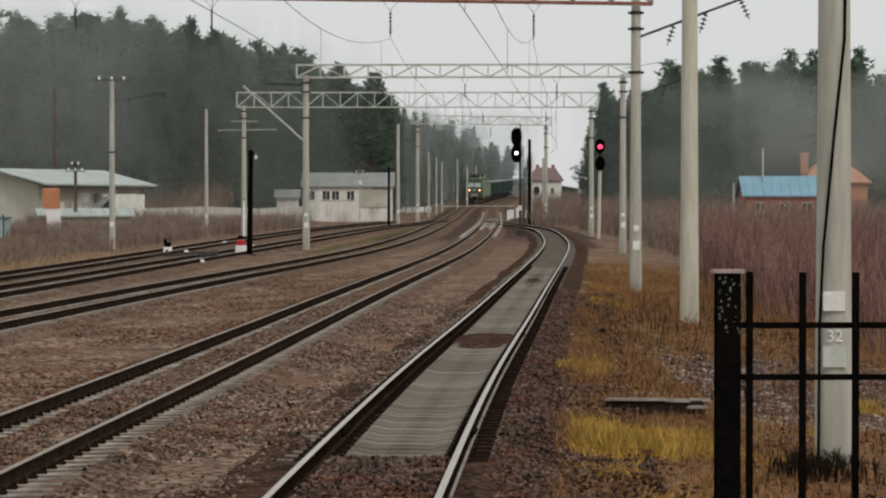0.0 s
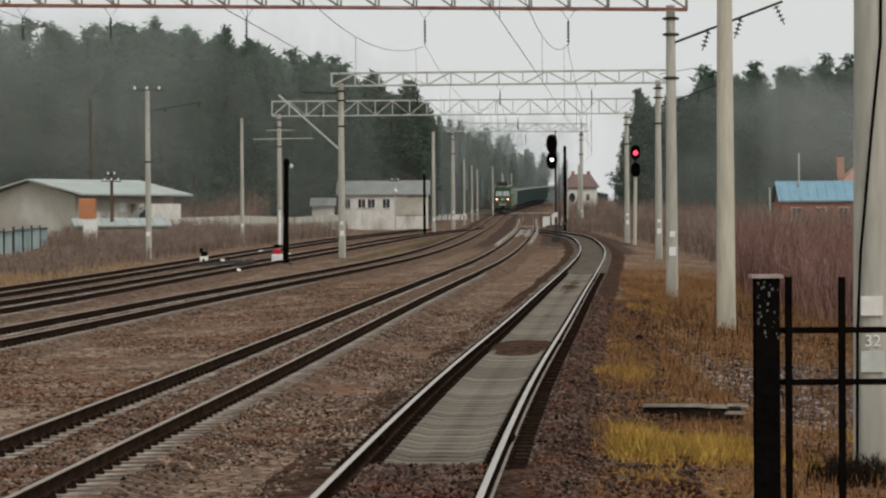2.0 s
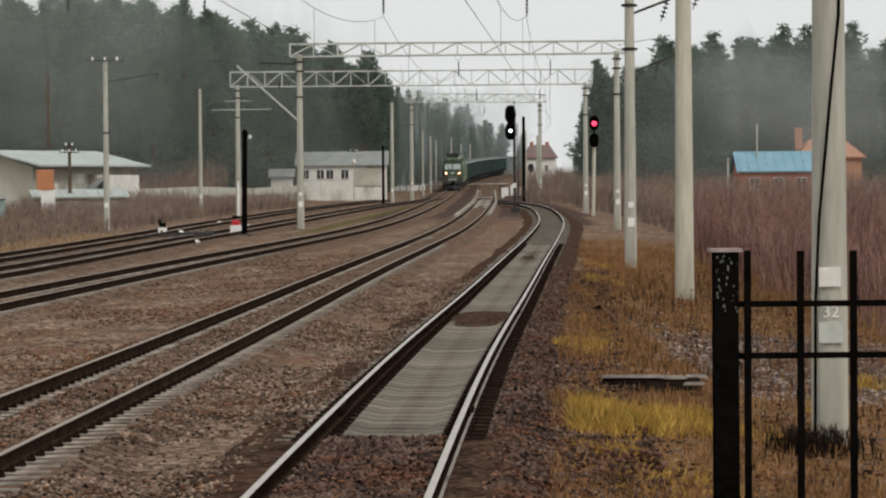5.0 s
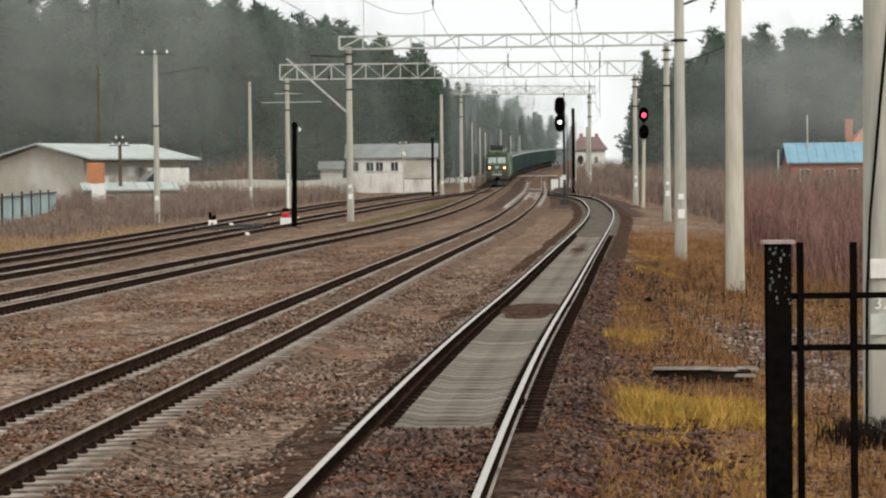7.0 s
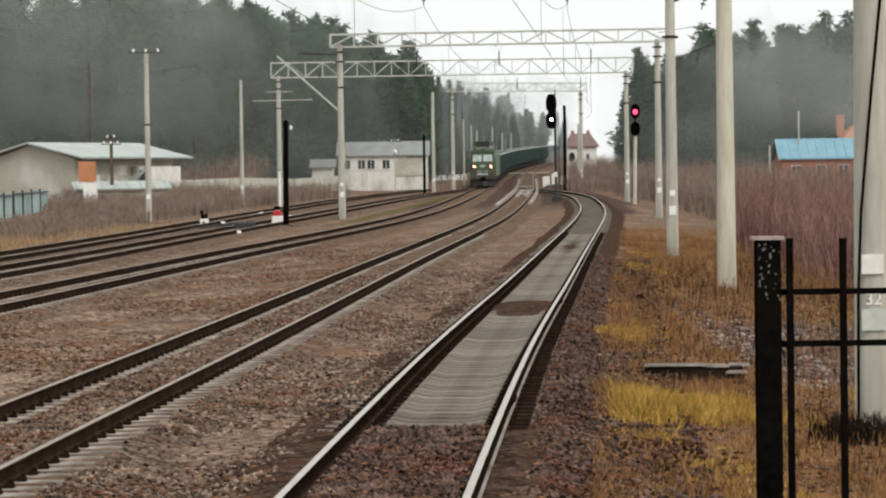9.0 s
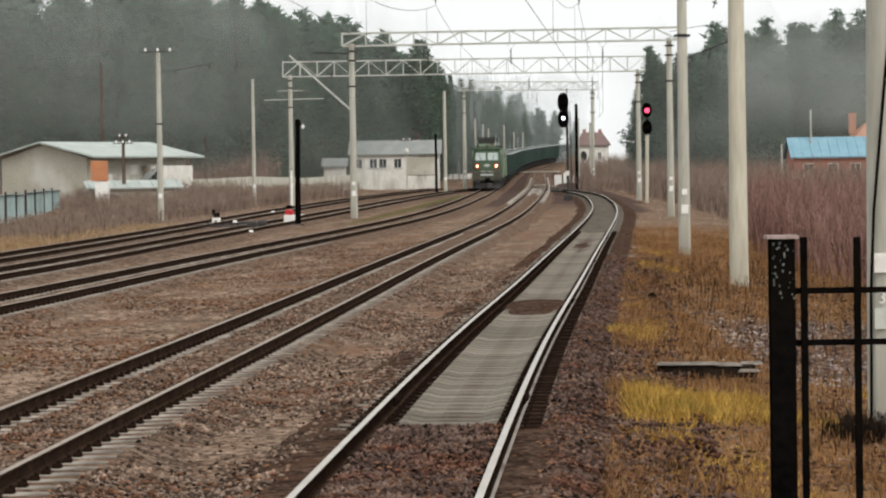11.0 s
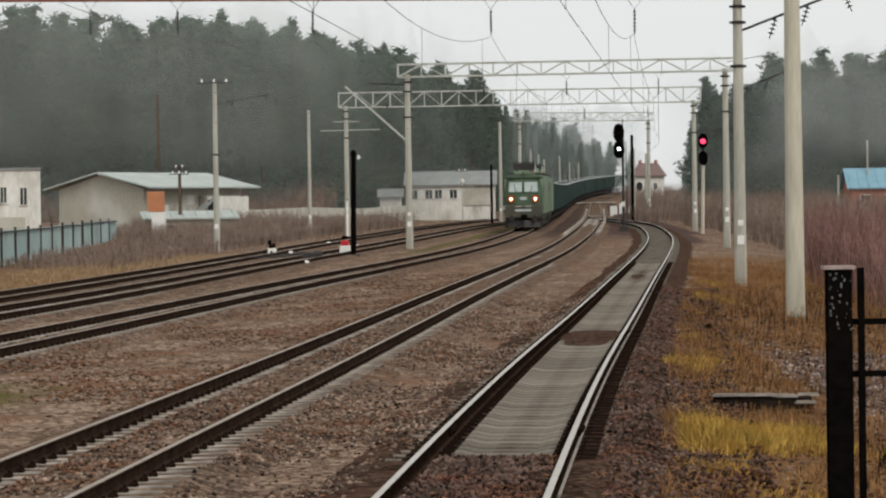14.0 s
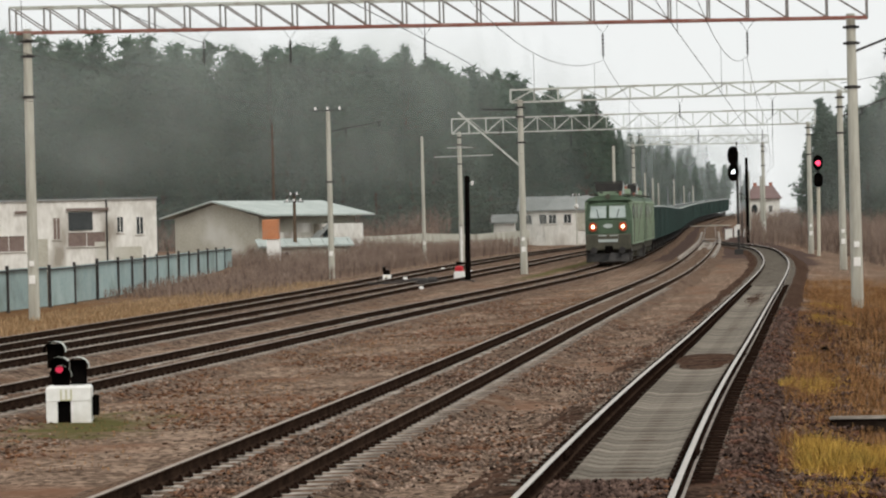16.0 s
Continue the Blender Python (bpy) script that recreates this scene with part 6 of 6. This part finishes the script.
def scatter(name, x, y, z, size, material, label, category, flat, seed):
    """Small angular stones or curled leaves, eight faces each."""
    g = np.random.default_rng(seed)
    n = len(x)
    o = np.array([(1, 0, 0), (-1, 0, 0), (0, 1, 0), (0, -1, 0), (0, 0, 1), (0, 0, -1)], float)
    v = o[None] * (size * g.uniform(0.5, 1.5, n))[:, None, None] * g.uniform(0.6, 1.3, (n, 6, 1))
    v[:, :, 2] *= flat
    v += g.normal(0, 0.15, (n, 6, 3)) * size * [1, 1, flat]
    a = g.uniform(0, 6.283, n)
    c, s = np.cos(a)[:, None], np.sin(a)[:, None]
    vx, vy = v[:, :, 0] * c - v[:, :, 1] * s, v[:, :, 0] * s + v[:, :, 1] * c
    v = np.stack([vx, vy, v[:, :, 2]], -1) + np.stack([x, y, z], -1)[:, None]
    f = np.array([(0, 2, 4), (2, 1, 4), (1, 3, 4), (3, 0, 4), (2, 0, 5), (1, 2, 5), (3, 1, 5), (0, 3, 5)])
    return stuff_mesh(name, v.reshape(-1, 3), (f[None] + (np.arange(n) * 6)[:, None, None]).reshape(-1, 3), material, label, category)


def spread(n, x_of, y0, y1, seed):
    g = np.random.default_rng(seed)
    y = y0 + (y1 - y0) * g.random(n) ** 1.4
    return x_of(y, g.random(n)), y


def top_of(x, y):
    """Height of gravel or soil at a place between the tracks."""
    z = rise_np(y) - 0.32 + bumps(x, y)
    for tr, kind in ((MAIN, "main"), (SECOND, "filled"), (THIRD, "filled")):
        o = x - tr(y)
        pr = bed_profile(40.0, kind)
        h = np.interp(o, [q[0] for q in pr], [q[1] for q in pr])
        if kind == "main":
            h = np.where((np.abs(o) < 0.72) & (y < 28.6), -0.15, h)
        z = np.where(np.abs(o) < 2.6, np.maximum(z, rise_np(y) + h), z)
    return z


def clear_of_rails(x, y):
    ok = np.ones(len(x), bool)
    for tr in (MAIN, SECOND, THIRD):
        o = np.abs(x - tr(y))
        ok &= np.abs(o - 0.795) > 0.09
        ok &= (tr is MAIN) | ~((o > 0.86) & (o < 1.28)) & ~((x - tr(y) > -0.75) & (x - tr(y) < -0.45))
        ok &= ~((o > 0.86) & (o < 1.1) & ((np.arange(len(x)) % 3) > 0))
    o = np.abs(x - MAIN(y))
    ok &= ~((o < 1.12) & (y > 28.8) & ~((np.abs(y - 56.5) < 2.2) & (o < 0.55)))
    return ok


def strew(name, n, x_of, y0, y1, size, material, label, category, flat, seed, lift=0.0, even=-9.0):
    x, y = spread(n, x_of, y0, y1, seed)
    g = np.random.default_rng(seed + 20)
    patch = np.sin(0.9 * x + 1.7 * np.sin(0.33 * y)) + np.sin(0.42 * y + 1.9 * np.sin(0.8 * x + 1)) + 0.7 * np.sin(2.3 * x - 0.9 * y) + g.normal(0, 0.8, len(x))
    k = clear_of_rails(x, y) & (patch > even)
    x, y = x[k], y[k]
    scatter(name, x, y, top_of(x, y) + lift, size, material, label, category, flat, seed + 10)


strew("ballast_stones", 17000, lambda y, u: MAIN(y) + 0.9 + 1.25 * u + 0.9 * u ** 6, 21, 90, 0.034, STONE_DARK, "loose dark ballast stones beside the track", "stones", 0.8, 31)
strew("gravel_stones", 40000, lambda y, u: SECOND(y) - 0.7 + (MAIN(y) - SECOND(y) + 0.2) * u, 22, 80, 0.03, STONE, "scattered brown gravel between the tracks", "stones", 0.7, 32, 0.005, -0.5)
strew("fallen_leaves", 9000, lambda y, u: SECOND(y) - 0.7 + (MAIN(y) - SECOND(y) + 3.2) * u, 22, 90, 0.036, LEAF, "fallen brown leaves between the tracks", "leaves", 0.3, 33, 0.03, 0.0)
strew("infill_stones", 5200, lambda y, u: MAIN(y) - 0.68 + 1.36 * u, 20.5, 29, 0.034, STONE_DARK, "brown stones heaped between the rails", "stones", 0.8, 34, 0.01)
strew("litter_stones", 22000, lambda y, u: THIRD(y) - 0.6 + (SECOND(y) - THIRD(y) + 0.2) * u, 35, 105, 0.034, STONE, "stones and clods on the strip between the tracks", "stones", 0.6, 35, 0.0, -0.1)
x, y = spread(9000, lambda y, u: MAIN(y) + 2.3 + 6.2 * u, 25, 80, 36)
scatter("verge_stones", x, y, verge_height(x, y) + 0.0, 0.028, STONE, "stones and clods among the verge grass", "stones", 0.7, 46)
x, y = spread(1800, lambda y, u: MAIN(y) + 2.1 + 6.2 * u, 26, 100, 39)
scatter("verge_clods", x, y, verge_height(x, y) + 0.01, 0.055, STONE_DARK, "dark clods of earth on the verge", "clods", 0.5, 49)
x, y = spread(6500, lambda y, u: 4.3 + 5.2 * u, 37.5, 57, 61)
k = ((x - 6.8) / 2.6) ** 4 + ((y - 47) / 9.5) ** 4 < 1
x, y = x[k], y[k]
scatter("rubble", x, y, verge_height(x, y), 0.032, RUBBLE, "pale broken stones on the bare patch of the verge", "stones", 0.6, 62)
x, y = spread(240, lambda y, u: 2.6 + 5.5 * u, 44, 64, 63)
scatter("rubble_lumps", x, y, verge_height(x, y) + 0.01, 0.07, RUBBLE, "pale lumps of broken concrete on the verge", "stones", 0.45, 64)
x, y = spread(4200, lambda y, u: MAIN(y) + 2.0 + 6.5 * u, 25, 90, 37)
scatter("verge_leaves", x, y, verge_height(x, y) + 0.02, 0.04, LEAF, "dead leaves among the verge grass", "leaves", 0.3, 47)
strew("strip_leaves", 6500, lambda y, u: THIRD(y) + 1.3 + (SECOND(y) - THIRD(y) - 2.6) * u, 35, 110, 0.045, LEAF, "dead leaves on the strip between the tracks", "leaves", 0.3, 38, 0.02, 0.2)
gb = np.random.default_rng(51)
n = 15000
y = 33 + 90 * gb.random(n) ** 1.3
x = THIRD(y) + 1.4 + (SECOND(y) - THIRD(y) - 2.8) * gb.random(n)
k = np.sin(x * 1.3 + 0.5 * np.sin(y * 0.4)) + np.sin(y * 0.31 + 1.1 * np.sin(x)) + gb.normal(0, 0.8, n) > 0.3
x, y = x[k], y[k]
blades("strip_grass", np.stack([x, y], -1), top_of(x, y) - 0.02, 0.07 + 0 * x, 0.01, DRYGRASS, "sparse short dry grass between the tracks", 5)
n = 12000
y = 84 + 70 * gb.random(n)
x = FIFTH(y) - 1.9 - 7 * gb.random(n)
blades("bank_grass", np.stack([x, y], -1), rise_np(y) - 0.36, 0.17 + 0 * x, 0.014, STRAW, "pale straw-coloured grass along the outer siding", 6)
n = 2600
i = gb.integers(0, len(X), n)
tx2, ty2 = X[i] + gb.normal(0, 0.12, n), Y[i] + gb.normal(0, 0.15, n)
blades("tuft_straw", np.stack([tx2, ty2], -1), verge_height(tx2, ty2) - 0.03, 0.22 + 0 * tx2, 0.007, DRYGRASS, "brown straw among the yellow tufts", 7, 0.5)
mast_weeds = np.stack([4.4 + 0.27 * g0.normal(size=340), 30.0 + 0.4 * g0.normal(size=340)], -1)
stems("mast_weeds", mast_weeds, 0.12, 0.34, WOOD_DARK, "dark dead weeds round the foot of the numbered mast", 0.008, 4, 10, 0.5)


# ---- mist sheets that stand in for haze, and drifting smoke, before the woods ----
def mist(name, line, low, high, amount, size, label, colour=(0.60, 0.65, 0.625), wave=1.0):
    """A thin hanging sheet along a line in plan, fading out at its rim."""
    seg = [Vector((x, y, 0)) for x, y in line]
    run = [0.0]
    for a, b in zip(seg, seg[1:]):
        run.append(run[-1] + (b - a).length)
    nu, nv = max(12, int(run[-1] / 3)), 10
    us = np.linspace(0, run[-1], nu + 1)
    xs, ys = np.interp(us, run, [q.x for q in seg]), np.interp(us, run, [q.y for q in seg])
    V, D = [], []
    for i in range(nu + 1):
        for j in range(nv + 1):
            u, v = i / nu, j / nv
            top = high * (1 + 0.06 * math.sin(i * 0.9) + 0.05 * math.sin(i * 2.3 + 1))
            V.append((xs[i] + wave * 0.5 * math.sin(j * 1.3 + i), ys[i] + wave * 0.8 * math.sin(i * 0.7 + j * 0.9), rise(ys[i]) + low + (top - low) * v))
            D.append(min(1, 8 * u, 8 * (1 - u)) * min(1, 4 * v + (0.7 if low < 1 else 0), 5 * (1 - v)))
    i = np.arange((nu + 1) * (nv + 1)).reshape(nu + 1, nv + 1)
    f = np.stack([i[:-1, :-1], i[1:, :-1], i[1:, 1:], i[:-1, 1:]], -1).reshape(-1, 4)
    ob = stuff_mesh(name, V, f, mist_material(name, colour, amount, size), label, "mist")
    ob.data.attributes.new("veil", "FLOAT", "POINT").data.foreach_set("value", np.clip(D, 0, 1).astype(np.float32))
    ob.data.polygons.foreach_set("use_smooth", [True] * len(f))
    return ob


MISTS = [
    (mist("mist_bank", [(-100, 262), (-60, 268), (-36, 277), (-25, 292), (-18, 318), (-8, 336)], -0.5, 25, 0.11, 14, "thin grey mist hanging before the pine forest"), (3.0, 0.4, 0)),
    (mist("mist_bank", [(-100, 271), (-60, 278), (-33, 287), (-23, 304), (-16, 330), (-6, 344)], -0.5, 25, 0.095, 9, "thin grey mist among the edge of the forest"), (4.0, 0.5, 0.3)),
    # far banks are thicker and paler, imitating the haze of distance
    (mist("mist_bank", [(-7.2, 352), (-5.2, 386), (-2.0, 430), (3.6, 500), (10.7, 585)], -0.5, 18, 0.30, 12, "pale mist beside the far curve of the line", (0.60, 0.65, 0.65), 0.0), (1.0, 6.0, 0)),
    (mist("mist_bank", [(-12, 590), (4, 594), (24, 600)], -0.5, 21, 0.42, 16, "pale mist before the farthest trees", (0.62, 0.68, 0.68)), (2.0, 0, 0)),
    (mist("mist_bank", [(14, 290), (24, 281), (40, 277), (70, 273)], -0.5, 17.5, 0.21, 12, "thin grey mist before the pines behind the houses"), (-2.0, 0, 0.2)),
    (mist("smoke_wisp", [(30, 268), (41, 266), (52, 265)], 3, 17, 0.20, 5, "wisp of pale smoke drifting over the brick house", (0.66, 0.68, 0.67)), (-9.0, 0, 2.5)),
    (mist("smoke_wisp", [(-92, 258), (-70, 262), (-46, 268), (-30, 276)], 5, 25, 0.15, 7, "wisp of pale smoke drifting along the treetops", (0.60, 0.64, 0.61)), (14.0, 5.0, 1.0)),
]


# ---- movement ----
def motions():
    ride(loco, 0.0, 16.4)
    ride(loco_rear, 16.9, 16.4)
    for i, w in enumerate(wagons):
        ride(w, 34.0 + 13.92 * i, 13.8)
    for sheet, (dx, dy, dz) in MISTS:  # a slow drift
        walk(sheet, [(float(t), pose(dx * t / 16, dy * t / 16, dz * t / 16)) for t in range(0, 17, 4)])


motions()
